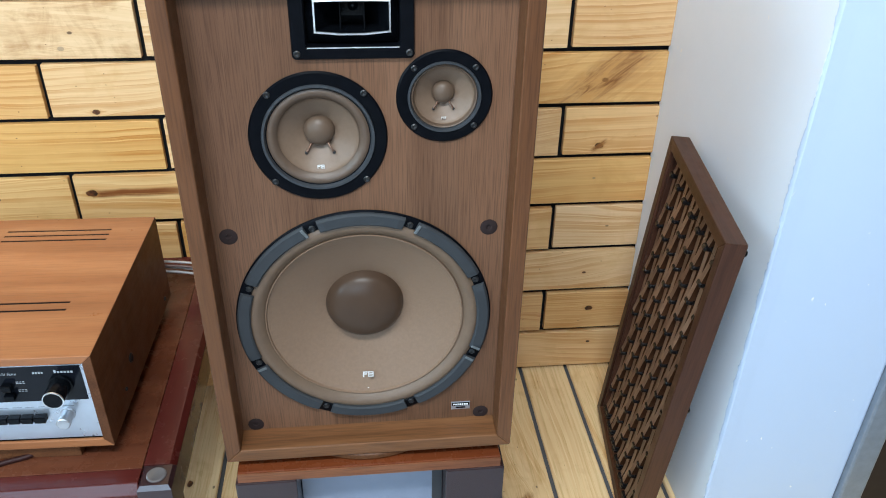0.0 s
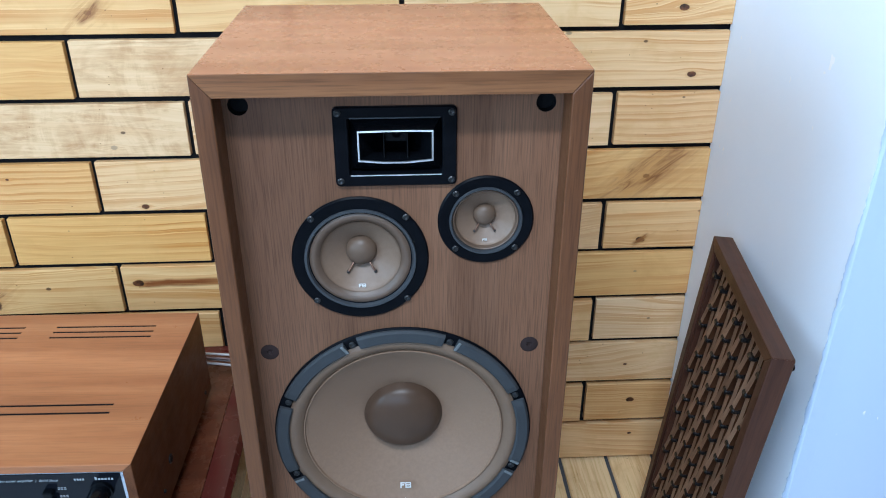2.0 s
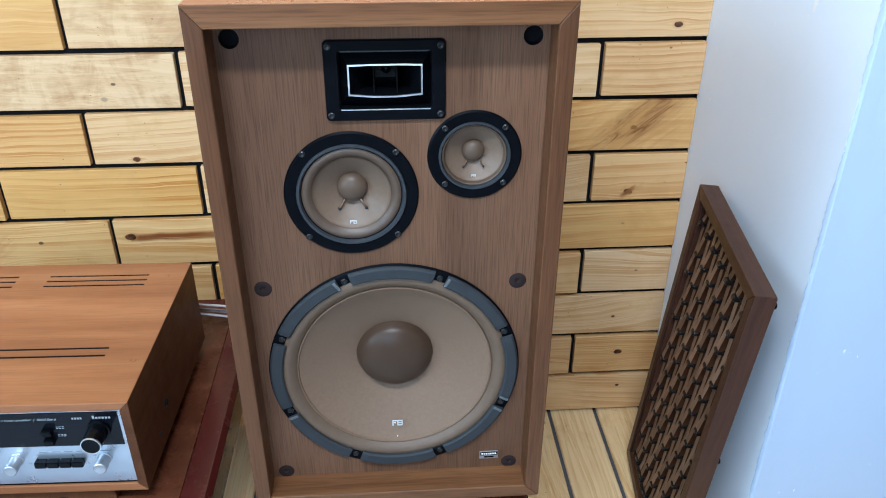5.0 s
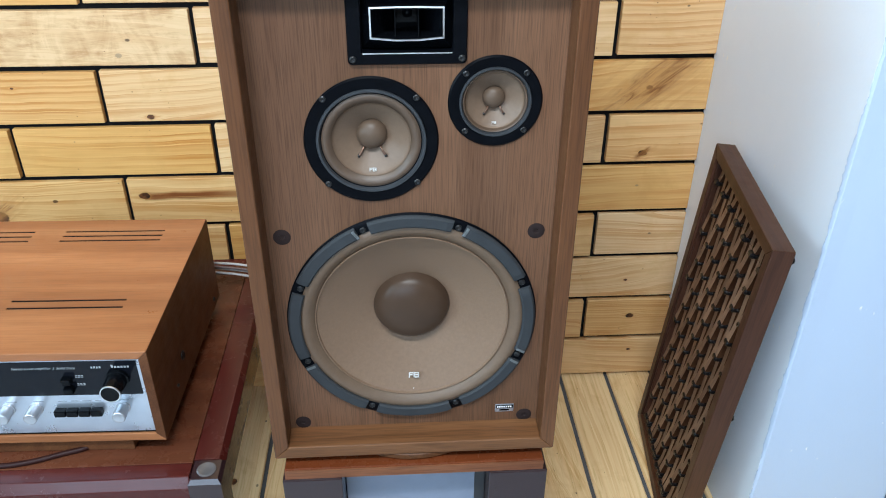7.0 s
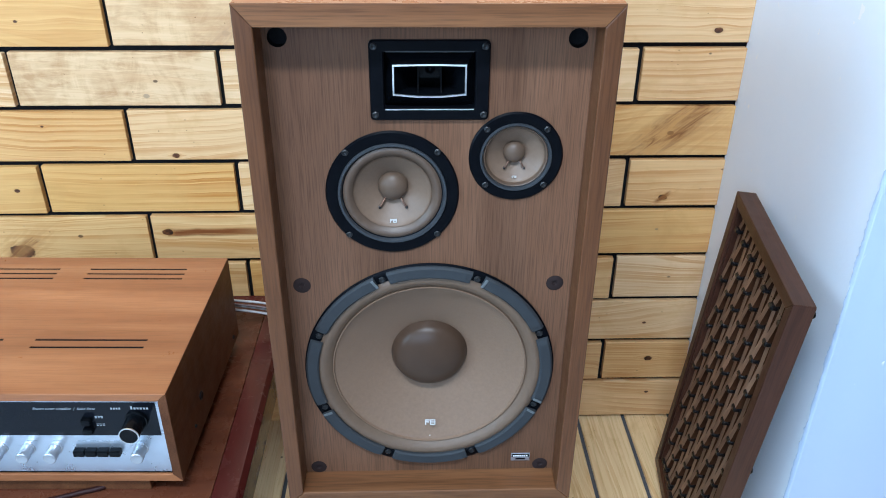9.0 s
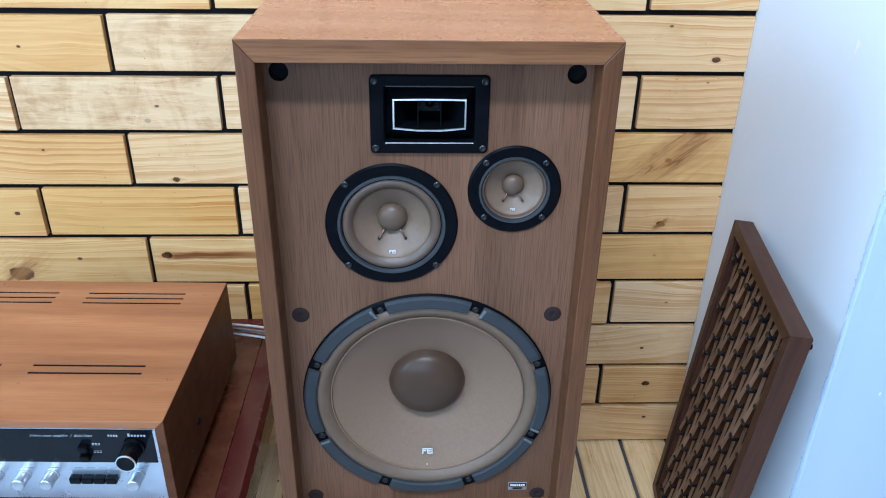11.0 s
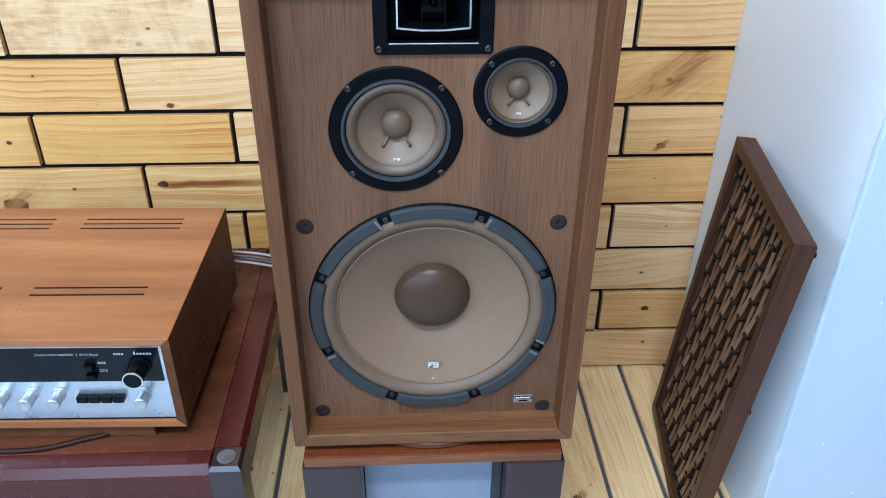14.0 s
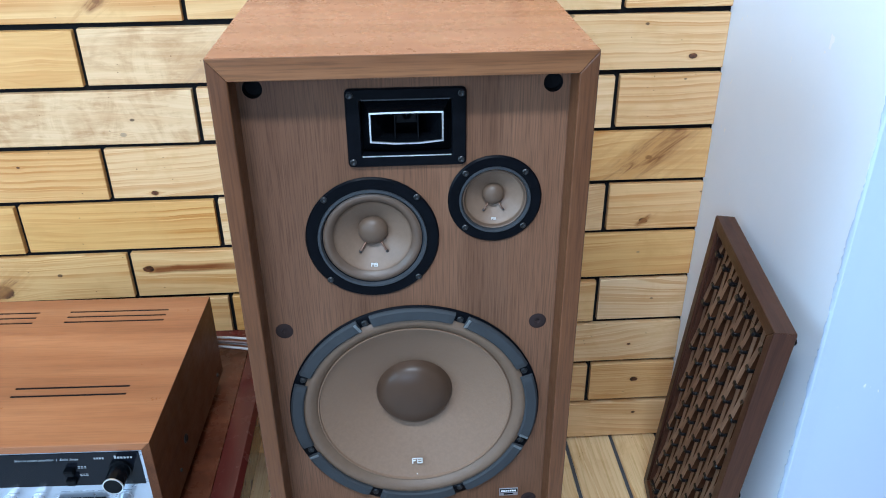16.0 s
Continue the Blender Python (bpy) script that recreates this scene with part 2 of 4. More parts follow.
def plain(name, colour, rough=0.5, metal=0.0, spread=0.12, scale=60.0, bump=0.0, spec=0.5):
    """One-colour stuff with slight clouding and relief."""
    n = Nodes(name, rough, metal, spec)
    cl = n.noise(n.coords((scale, scale, scale)), 1.0, 5.0, 0.65)
    lo, hi = tuple(c * (1 - spread) for c in colour), tuple(min(1, c * (1 + spread)) for c in colour)
    n.put(n.bsdf.inputs["Roughness"], n.span(cl, 0.3, 0.7, max(0.02, rough * 0.85), min(1, rough * 1.15)))
    if bump:
        n.bump(n.noise(n.coords((scale * 9,) * 3), 1.0, 3.0), bump, 0.0008)
    return n.done(n.ramp(cl, (0.3, lo), (0.7, hi)))


def paint(name, colour, under):
    """Old wall paint: roller relief, grime, small chips."""
    n = Nodes(name, 0.5)
    big = n.noise(n.coords((3, 3, 3)), 1.0, 5.0, 0.6, 0.4)
    mid_ = n.noise(n.coords((22, 22, 22)), 1.0, 4.0, 0.6)
    c = n.mix(n.span(big, 0.4, 0.75, 0.0, 0.30), colour, under)
    v = n.noise(n.coords((48, 48, 30)), 1.0, 2.0, 0.5, 0.8)
    chip = n.math("MULTIPLY", n.span(v, 0.722, 0.738, 0.0, 1.0), n.span(mid_, 0.45, 0.55, 0.0, 1.0))
    c = n.mix(chip, c, (0.86, 0.86, 0.86))
    fine = n.noise(n.coords((260, 260, 260)), 1.0, 3.0)
    n.bump(n.math("ADD", n.math("MULTIPLY", fine, 0.3), n.math("ADD", n.math("MULTIPLY", mid_, 1.2), chip)), 0.25, 0.002)
    n.put(n.bsdf.inputs["Roughness"], n.span(mid_, 0.3, 0.7, 0.38, 0.6))
    return n.done(c)


M_baffle = wood("walnut_baffle", "z", (0.116, 0.055, 0.030), (0.150, 0.074, 0.042), (0.184, 0.095, 0.056), 0.46, 0.55, 0.33, spec=0.2, bands=("x", 0.058, 0.08), relief=0.1, thin=650.0)
# top veneer lightened and pinkened: the sheen on the top is in this colour
M_wal_x = wood("walnut_top_sheen", "x", (0.28, 0.115, 0.062), (0.38, 0.172, 0.098), (0.48, 0.236, 0.140), 0.27, 0.6, 0.0, spec=0.5, relief=0.0)
# darker copy of the walnut; the front lip's shade is in its colour
M_wal_xd = wood("walnut_ledge_shaded", "x", (0.115, 0.046, 0.018), (0.168, 0.071, 0.029), (0.225, 0.102, 0.044), 0.36, 0.9, 0.3)
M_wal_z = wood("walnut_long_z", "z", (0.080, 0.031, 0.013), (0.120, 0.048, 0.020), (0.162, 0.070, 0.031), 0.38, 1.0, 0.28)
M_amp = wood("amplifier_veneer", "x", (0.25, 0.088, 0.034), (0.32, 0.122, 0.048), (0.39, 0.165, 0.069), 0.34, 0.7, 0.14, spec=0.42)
# darker copy of the case veneer, with the side's shade in its colour
M_amp_shaded = wood("amplifier_veneer_shaded", "y", (0.080, 0.028, 0.012), (0.112, 0.042, 0.018), (0.150, 0.060, 0.026), 0.45, 0.8, 0.25, spec=0.15)
M_table = wood("table_panel_veneer", "x", (0.068, 0.019, 0.009), (0.096, 0.029, 0.014), (0.130, 0.043, 0.021), 0.26, 0.8, 0.18, spec=0.4)
M_mahog = wood("dark_mahogany_lacquer", "x", (0.042, 0.0070, 0.0056), (0.060, 0.0100, 0.0084), (0.080, 0.0145, 0.0115), 0.22, 0.6, 0.1, 0.06, 0.0, 0.36)
M_mahog_y = wood("dark_mahogany_lacquer_deep", "y", (0.042, 0.0070, 0.0056), (0.060, 0.0100, 0.0084), (0.080, 0.0145, 0.0115), 0.22, 0.6, 0.1, 0.06, 0.0, 0.36)
M_plum = plain("dark_plum_lacquer", (0.027, 0.013, 0.015), 0.18, 0, 0.15, 40, 0, 0.7)
M_shelf = wood("cherry_shelf", "x", (0.085, 0.018, 0.006), (0.12, 0.027, 0.009), (0.155, 0.040, 0.013), 0.25, 0.7, 0.12, 0.15)
M_edge = wood("plywood_edge", "x", (0.13, 0.042, 0.018), (0.18, 0.062, 0.027), (0.24, 0.095, 0.044), 0.4)
M_frame = wood("grille_frame_walnut", "z", (0.040, 0.015, 0.009), (0.062, 0.0245, 0.0145), (0.092, 0.039, 0.023), 0.36, 1.0, 0.25, 0.0, 1.0)
M_frame_x = wood("grille_rail_walnut", "x", (0.048, 0.018, 0.009), (0.073, 0.029, 0.014), (0.105, 0.045, 0.022), 0.36, 1.0, 0.25, 0.0, 1.0)
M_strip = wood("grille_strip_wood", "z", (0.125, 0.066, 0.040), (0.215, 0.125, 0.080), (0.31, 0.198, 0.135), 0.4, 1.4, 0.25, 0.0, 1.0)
# strip flanks: brown varnish, darkened to hold the shade between the columns
M_strip_side = wood("grille_strip_varnish_shaded", "z", (0.028, 0.010, 0.004), (0.046, 0.017, 0.007), (0.070, 0.028, 0.012), 0.35, 1.2, 0.25, 0.0, 1.0)
M_rod = plain("grille_rod_dark", (0.008, 0.007, 0.007), 0.25)
M_pine = pine("varnished_pine", "x")
M_pine_floor = pine("varnished_pine_floor", "y", 0.3)
M_black = plain("black_backing", (0.006, 0.006, 0.007), 0.8, 0, 0.1, 60, 0, 0.1)
M_gap = plain("grey_joint_filler", (0.075, 0.08, 0.09), 0.7)
M_blackmetal = plain("black_enamel", (0.0025, 0.003, 0.0045), 0.36, 0, 0.2, 90, 0.05, 0.06)
M_blackgloss = plain("black_gloss_plastic", (0.002, 0.0025, 0.0035), 0.2, 0, 0.1, 60, 0, 0.14)
M_gasket = plain("blue_grey_gasket", (0.031, 0.034, 0.038), 0.7, 0, 0.14, 80, 0.3, 0.25)
M_tear = plain("frayed_felt", (0.10, 0.11, 0.115), 0.8, 0, 0.2, 200, 0.3)
M_ring = plain("grey_metal_ring", (0.040, 0.044, 0.050), 0.4, 0.3)
M_surround_dark = plain("dark_cloth_surround", (0.085, 0.053, 0.035), 0.42, 0, 0.1, 120, 0.3)
M_surround = plain("brown_cloth_surround", (0.125, 0.078, 0.049), 0.5, 0, 0.1, 120, 0.3)
M_cone = plain("taupe_paper_cone", (0.194, 0.121, 0.078), 0.42, 0, 0.09, 240, 0.6, 0.35)
M_cone_mid = plain("pale_paper_cone", (0.152, 0.099, 0.067), 0.38, 0, 0.08, 200, 0.3, 0.4)
M_cap = plain("brown_dust_cap", (0.056, 0.032, 0.020), 0.36, 0, 0.07, 60, 0.03, 0.24)
M_cap_small = plain("taupe_dust_cap", (0.095, 0.061, 0.041), 0.42, 0, 0.07, 90, 0.1, 0.3)
M_steel = plain("bright_steel", (0.85, 0.87, 0.90), 0.38, 1.0)
M_screw = plain("dark_screw", (0.016, 0.016, 0.017), 0.35, 0.4)
M_alu = plain("brushed_aluminium", (0.60, 0.65, 0.73), 0.3, 0.85, 0.05, 30)
M_knob = plain("turned_aluminium", (0.52, 0.53, 0.56), 0.36, 0.8, 0.05)
M_glass = plain("black_dial_glass", (0.005, 0.006, 0.009), 0.12, 0, 0.12, 60, 0, 0.22)
M_felt = plain("brown_felt", (0.022, 0.013, 0.012), 0.85, 0, 0.2, 200, 0, 0.2)
M_mark = plain("silver_print", (0.55, 0.54, 0.52), 0.4)
M_print = plain("grey_print", (0.34, 0.36, 0.38), 0.5)
M_white = plain("white_print", (0.8, 0.8, 0.8), 0.5)
M_copper = plain("copper_lead", (0.14, 0.075, 0.05), 0.35, 0.5)
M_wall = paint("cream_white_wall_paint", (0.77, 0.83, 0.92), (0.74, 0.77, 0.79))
M_wall_blue = paint("pale_blue_wall_paint", (0.49, 0.585, 0.74), (0.455, 0.55, 0.71))
M_chip = plain("bare_white_plaster", (0.80, 0.82, 0.84), 0.7, 0, 0.1, 90, 0.3)
M_tile = plain("pale_floor_tile", (0.36, 0.38, 0.40), 0.3, 0, 0.05, 4)
M_wall_dim = paint("tan_wall_paint", (0.36, 0.33, 0.29), (0.30, 0.27, 0.24))
M_ceil = paint("white_ceiling_paint", (0.5, 0.5, 0.49), (0.45, 0.45, 0.43))
M_doorframe = plain("grey_metal_door_frame", (0.20, 0.23, 0.27), 0.4, 0.3)
M_door = plain("dark_brown_door", (0.022, 0.014, 0.012), 0.5, 0, 0.12, 60, 0, 0.2)
M_screen = plain("grey_glass_door", (0.20, 0.235, 0.31), 0.12, 0, 0.10, 9)
M_wire = plain("grey_cable_sheath", (0.45, 0.43, 0.42), 0.45)
M_wire_d = plain("brown_cable_sheath", (0.13, 0.08, 0.07), 0.45)
M_disc = plain("clear_plastic_disc", (0.10, 0.09, 0.09), 0.15)
M_strap = plain("maroon_cord_sheath", (0.024, 0.006, 0.005), 0.5, 0, 0.12, 60, 0, 0.2)

# ---- mesh helpers ----


def mesh_of(name, bm, material, smooth=False):
    bmesh.ops.recalc_face_normals(bm, faces=bm.faces)
    me = bpy.data.meshes.new(name)
    for f in bm.faces:
        f.smooth = smooth
    if smooth:
        for e in bm.edges:
            e.smooth = len(e.link_faces) == 2 and e.calc_face_angle(0) < radians(38)
    bm.to_mesh(me)
    bm.free()
    me.materials.append(material)
    return me


def part(name, bm, material, parent=None, label="", smooth=False):
    ob = new(name, mesh_of(name, bm, material, smooth))
    ob.parent = parent
    return tagged(ob, label)


def empty(name, m, label, category, group=""):
    ob = new(name)
    ob.matrix_world = m
    return tagged(ob, label, category, group)


def bevel(bm, w, seg=2, angle=30):
    if w:
        es = [e for e in bm.edges if len(e.link_faces) == 2 and e.calc_face_angle(0) > radians(angle)]
        bmesh.ops.bevel(bm, geom=es, offset=w, segments=seg, affect="EDGES", profile=0.5)
    return bm


def box(lo, hi, w=0.0, seg=2, bm=None):
    own = bmesh.new()
    bmesh.ops.create_cube(own, size=1.0)
    lo, hi = Vector(lo), Vector(hi)
    for v in own.verts:
        v.co = Vector((lo[i] + (v.co[i] + 0.5) * (hi[i] - lo[i]) for i in range(3)))
    bmesh.ops.recalc_face_normals(own, faces=own.faces)
    bevel(own, w, seg)
    if bm is None:
        return own
    me = bpy.data.meshes.new("tmp")
    own.to_mesh(me)
    own.free()
    bm.from_mesh(me)
    bpy.data.meshes.remove(me)
    return bm


def prism(points, axis, a, b, w=0.0):
    """A polygon, given in the two other axes, drawn out along an axis from a to b."""
    bm = bmesh.new()
    n = "xyz".index(axis)

    def at(p, d):
        c = list(p)
        c.insert(n, d)
        return bm.verts.new(c)

    lo, hi = [at(p, a) for p in points], [at(p, b) for p in points]
    bm.faces.new(lo)
    bm.faces.new(hi[::-1])
    for i in range(len(points)):
        j = (i + 1) % len(points)
        bm.faces.new((lo[i], lo[j], hi[j], hi[i]))
    bmesh.ops.recalc_face_normals(bm, faces=bm.faces)
    return bevel(bm, w)


def loft(loops, cap0=False, cap1=False, ring=False):
    """Skin between loops with the same number of points."""
    bm = bmesh.new()
    vs = [[bm.verts.new(p) for p in loop] for loop in loops]
    pairs = list(zip(vs, vs[1:])) + ([(vs[-1], vs[0])] if ring else [])
    for a, b in pairs:
        for i in range(len(a)):
            j = (i + 1) % len(a)
            bm.faces.new((a[i], a[j], b[j], b[i]))
    if cap0:
        bm.faces.new(vs[0])
    if cap1:
        bm.faces.new(vs[-1][::-1])
    return bm


def lathe(profile, c, segs=64, closed=False):
    """Turn (radius, depth) pairs round an axis along y through c."""
    loops = [[(c[0] + r * math.cos(2 * math.pi * i / segs), c[1] + y, c[2] + r * math.sin(2 * math.pi * i / segs)) for i in range(segs)] for r, y in profile]
    bm = loft(loops, ring=closed)
    if profile[-1][0] < 1e-4:
        bmesh.ops.remove_doubles(bm, verts=bm.verts, dist=1e-5)
    return bm


def rrect(w, h, r, y, cx=0, cz=0, k=5):
    pts = []
    for sx, sz, a0 in ((1, 1, 0), (-1, 1, 90), (-1, -1, 180), (1, -1, 270)):
        for i in range(k):
            a = radians(a0 + 90 * i / (k - 1))
            pts.append((cx + sx * (w / 2 - r) + r * math.cos(a), y, cz + sz * (h / 2 - r) + r * math.sin(a)))
    return pts


def screw(x, y, z, r=0.0035):
    """A cross-head screw facing the room."""
    bm = lathe([(r, 0.001), (r, -0.0006), (r * 0.75, -0.0014), (r * 0.3, -0.0012), (0.00001, -0.0004)], (x, y, z), 14)
    return bm


def tube(points, r, name, material, parent=None, label=""):
    cu = bpy.data.curves.new(name, "CURVE")
    cu.dimensions, cu.bevel_depth, cu.bevel_resolution, cu.resolution_u = "3D", r, 3, 8
    sp = cu.splines.new("NURBS")
    sp.points.add(len(points) - 1)
    for p, co in zip(sp.points, points):
        p.co = (*co, 1)
    sp.use_endpoint_u, sp.order_u = True, 4
    cu.materials.append(material)
    tmp = bpy.data.objects.new(name, cu)
    scene.collection.objects.link(tmp)
    me = bpy.data.meshes.new_from_object(tmp.evaluated_get(bpy.context.evaluated_depsgraph_get()))
    bpy.data.objects.remove(tmp)
    ob = new(name, me)
    for f in me.polygons:
        f.use_smooth = True
    ob.parent = parent
    return tagged(ob, label)


def cut(bm, cutters, name):
    """Bore cutters through a solid."""
    base = new(name + "_blank", mesh_of(name, bm, M_black))
    for c in cutters:
        co = new("bore", mesh_of("bore", c, M_black))
        md = base.modifiers.new("bore", "BOOLEAN")
        md.operation, md.solver, md.object = "DIFFERENCE", "EXACT", co
    dg = bpy.context.evaluated_depsgraph_get()
    me = bpy.data.meshes.new_from_object(base.evaluated_get(dg))
    for md in list(base.modifiers):
        bpy.data.objects.remove(md.object)
    bpy.data.objects.remove(base)
    out = bmesh.new()
    out.from_mesh(me)
    bpy.data.meshes.remove(me)
    return out


# ---- the room ----
def solid(name, lo, hi, material, label, category, w=0.0):
    ob = new(name, mesh_of(name, box(lo, hi, w), material))
    return tagged(ob, label, category, "", "structure")


wall_north = solid("wall_north", (LEFT_X - 0.1, WALL_Y + 0.012, FLOOR - 0.1), (RIGHT_X + 0.1, WALL_Y + 0.15, CEIL), M_black, "wall clad with varnished pine blocks over black backing", "wall")
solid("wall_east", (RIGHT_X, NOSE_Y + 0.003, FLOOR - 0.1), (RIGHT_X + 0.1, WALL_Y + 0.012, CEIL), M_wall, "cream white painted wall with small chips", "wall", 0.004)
solid("wall_east_return", (RIGHT_X + 0.002, NOSE_Y, FLOOR - 0.1), (0.822, NOSE_Y + 0.1, CEIL), M_wall_blue, "pale blue painted wall face with a chipped corner", "wall", 0.005)
solid("wall_beside_door", (1.75, NOSE_Y, FLOOR - 0.1), (FAR_X + 0.1, NOSE_Y + 0.1, CEIL), M_wall_blue, "pale blue painted wall beside the door", "wall")
solid("wall_over_door", (0.822, NOSE_Y, 1.75), (1.75, NOSE_Y + 0.1, CEIL), M_wall_blue, "pale blue painted wall over the door", "wall")
solid("wall_far_east", (FAR_X, BACK_Y - 0.1, FLOOR - 0.1), (FAR_X + 0.1, NOSE_Y, CEIL), M_wall_dim, "tan painted wall", "wall")
# west wall, unseen, left open where the added side light stands
for nm, y0, y1, z0, z1 in (("wall_west", -0.28, WALL_Y + 0.012, FLOOR - 0.1, CEIL), ("wall_west_left", BACK_Y - 0.1, -1.62, FLOOR - 0.1, CEIL), ("wall_west_below", -1.62, -0.28, FLOOR - 0.1, 0.48), ("wall_west_above", -1.62, -0.28, 1.82, CEIL)):
    solid(nm, (LEFT_X - 0.1, y0, z0), (LEFT_X, y1, z1), M_wall_dim, "tan painted wall round an added, unseen window opening", "wall")
solid("ceiling", (LEFT_X - 0.1, BACK_Y - 0.1, CEIL), (FAR_X + 0.1, WALL_Y + 0.15, CEIL + 0.1), M_ceil, "white painted ceiling", "ceiling")
# the wall behind the camera, with a window opening
WX0, WX1, WZ0, WZ1 = -1.95, 0.25, 0.45, 1.95
for nm, lo, hi in (("wall_south", (LEFT_X, BACK_Y - 0.1, FLOOR - 0.1), (WX0, BACK_Y, CEIL)), ("wall_south_right", (WX1, BACK_Y - 0.1, FLOOR - 0.1), (FAR_X, BACK_Y, CEIL)), ("wall_south_below", (WX0, BACK_Y - 0.1, FLOOR - 0.1), (WX1, BACK_Y, WZ0)), ("wall_south_above", (WX0, BACK_Y - 0.1, WZ1), (WX1, BACK_Y, CEIL))):
    solid(nm, lo, hi, M_wall_dim, "tan painted wall round a shop window", "wall")
floor = solid("floor", (LEFT_X - 0.1, BACK_Y - 0.1, FLOOR - 0.1), (FAR_X + 0.1, WALL_Y + 0.012, FLOOR - 0.006), M_gap, "varnished pine plank floor with grey joints", "floor")

solid("floor_front", (LEFT_X - 0.1, BACK_Y - 0.1, FLOOR - 0.006), (FAR_X + 0.1, -0.12, FLOOR - 0.001), M_tile, "pale glossy tile floor", "floor")
# blue paint wraps round the corner and ends in a torn edge on the cream wall
edge_rng = random.Random(5)
loops, torn = [], []
for i in range(620):
    z = FLOOR + i * 0.0043
    b = 0.0050 + 0.008 * noise.noise(Vector((3.1, 0, z * 7))) + 0.005 * noise.noise(Vector((0, 7.7, z * 31))) + edge_rng.uniform(-0.0016, 0.0016)
    b = max(0.0008, b)
    c = 0.0016 + 0.001 * noise.noise(Vector((0, 0, z * 19)))
    lip = 0.0012 + 0.0008 * edge_rng.random()
    torn.append(noise.noise(Vector((9.3, z * 17, 0))) + edge_rng.uniform(-0.25, 0.25))
    x, y = RIGHT_X, NOSE_Y
    loops.append([(x + 0.0004, y + b + 0.0030, z), (x - lip, y + b, z), (x - 0.0009, y + max(c, b * 0.45), z), (x + c * 0.3, y + c * 0.3 - 0.0006, z), (x + c, y - 0.0014, z), (x + 0.024, y - 0.0004, z), (x + 0.024, y + 0.02, z)])
corner = mesh_of("trim_corner", loft(loops, True, True), M_wall_blue)
corner.materials.append(M_chip)
for p in corner.polygons:
    row = int((p.center.z - FLOOR) / 0.0043)
    on_edge = p.center.x < RIGHT_X + 0.0003 and abs(p.normal.z) < 0.9 and p.center.y > NOSE_Y + 0.002
    if on_edge and 0 <= row < len(torn) and torn[row] > 0.18 and p.normal.y > 0.2:
        p.material_index = 1
tagged(new("trim_corner", corner), "rough plastered wall corner with a torn blue paint edge", "wall corner", "", "structure")
door = tagged(new("door_1"), "dark brown door in a grey metal frame", "door", "", "structure")
part("door_leaf", box((0.866, NOSE_Y + 0.035, FLOOR), (1.73, NOSE_Y + 0.075, 1.73), 0.003), M_door, door)
for nm, lo, hi in (("door_jamb", (0.822, NOSE_Y - 0.012, FLOOR - 0.006), (0.866, NOSE_Y + 0.1, 1.75)), ("door_jamb", (1.73, NOSE_Y - 0.012, FLOOR - 0.006), (1.75, NOSE_Y + 0.1, 1.75)), ("door_head", (0.866, NOSE_Y - 0.012, 1.73), (1.73, NOSE_Y + 0.1, 1.75))):
    part(nm, box(lo, hi, 0.004), M_doorframe, door)

# ---- loudspeaker ----
SW, SH, SD, ST, SL = 0.195, 0.68, 0.335, 0.020, 0.0232
BY = 0.040
speaker = empty("loudspeaker", pose(0, 0, 0), "walnut veneered floor loudspeaker with its grille off, on a low stand", "loudspeaker")


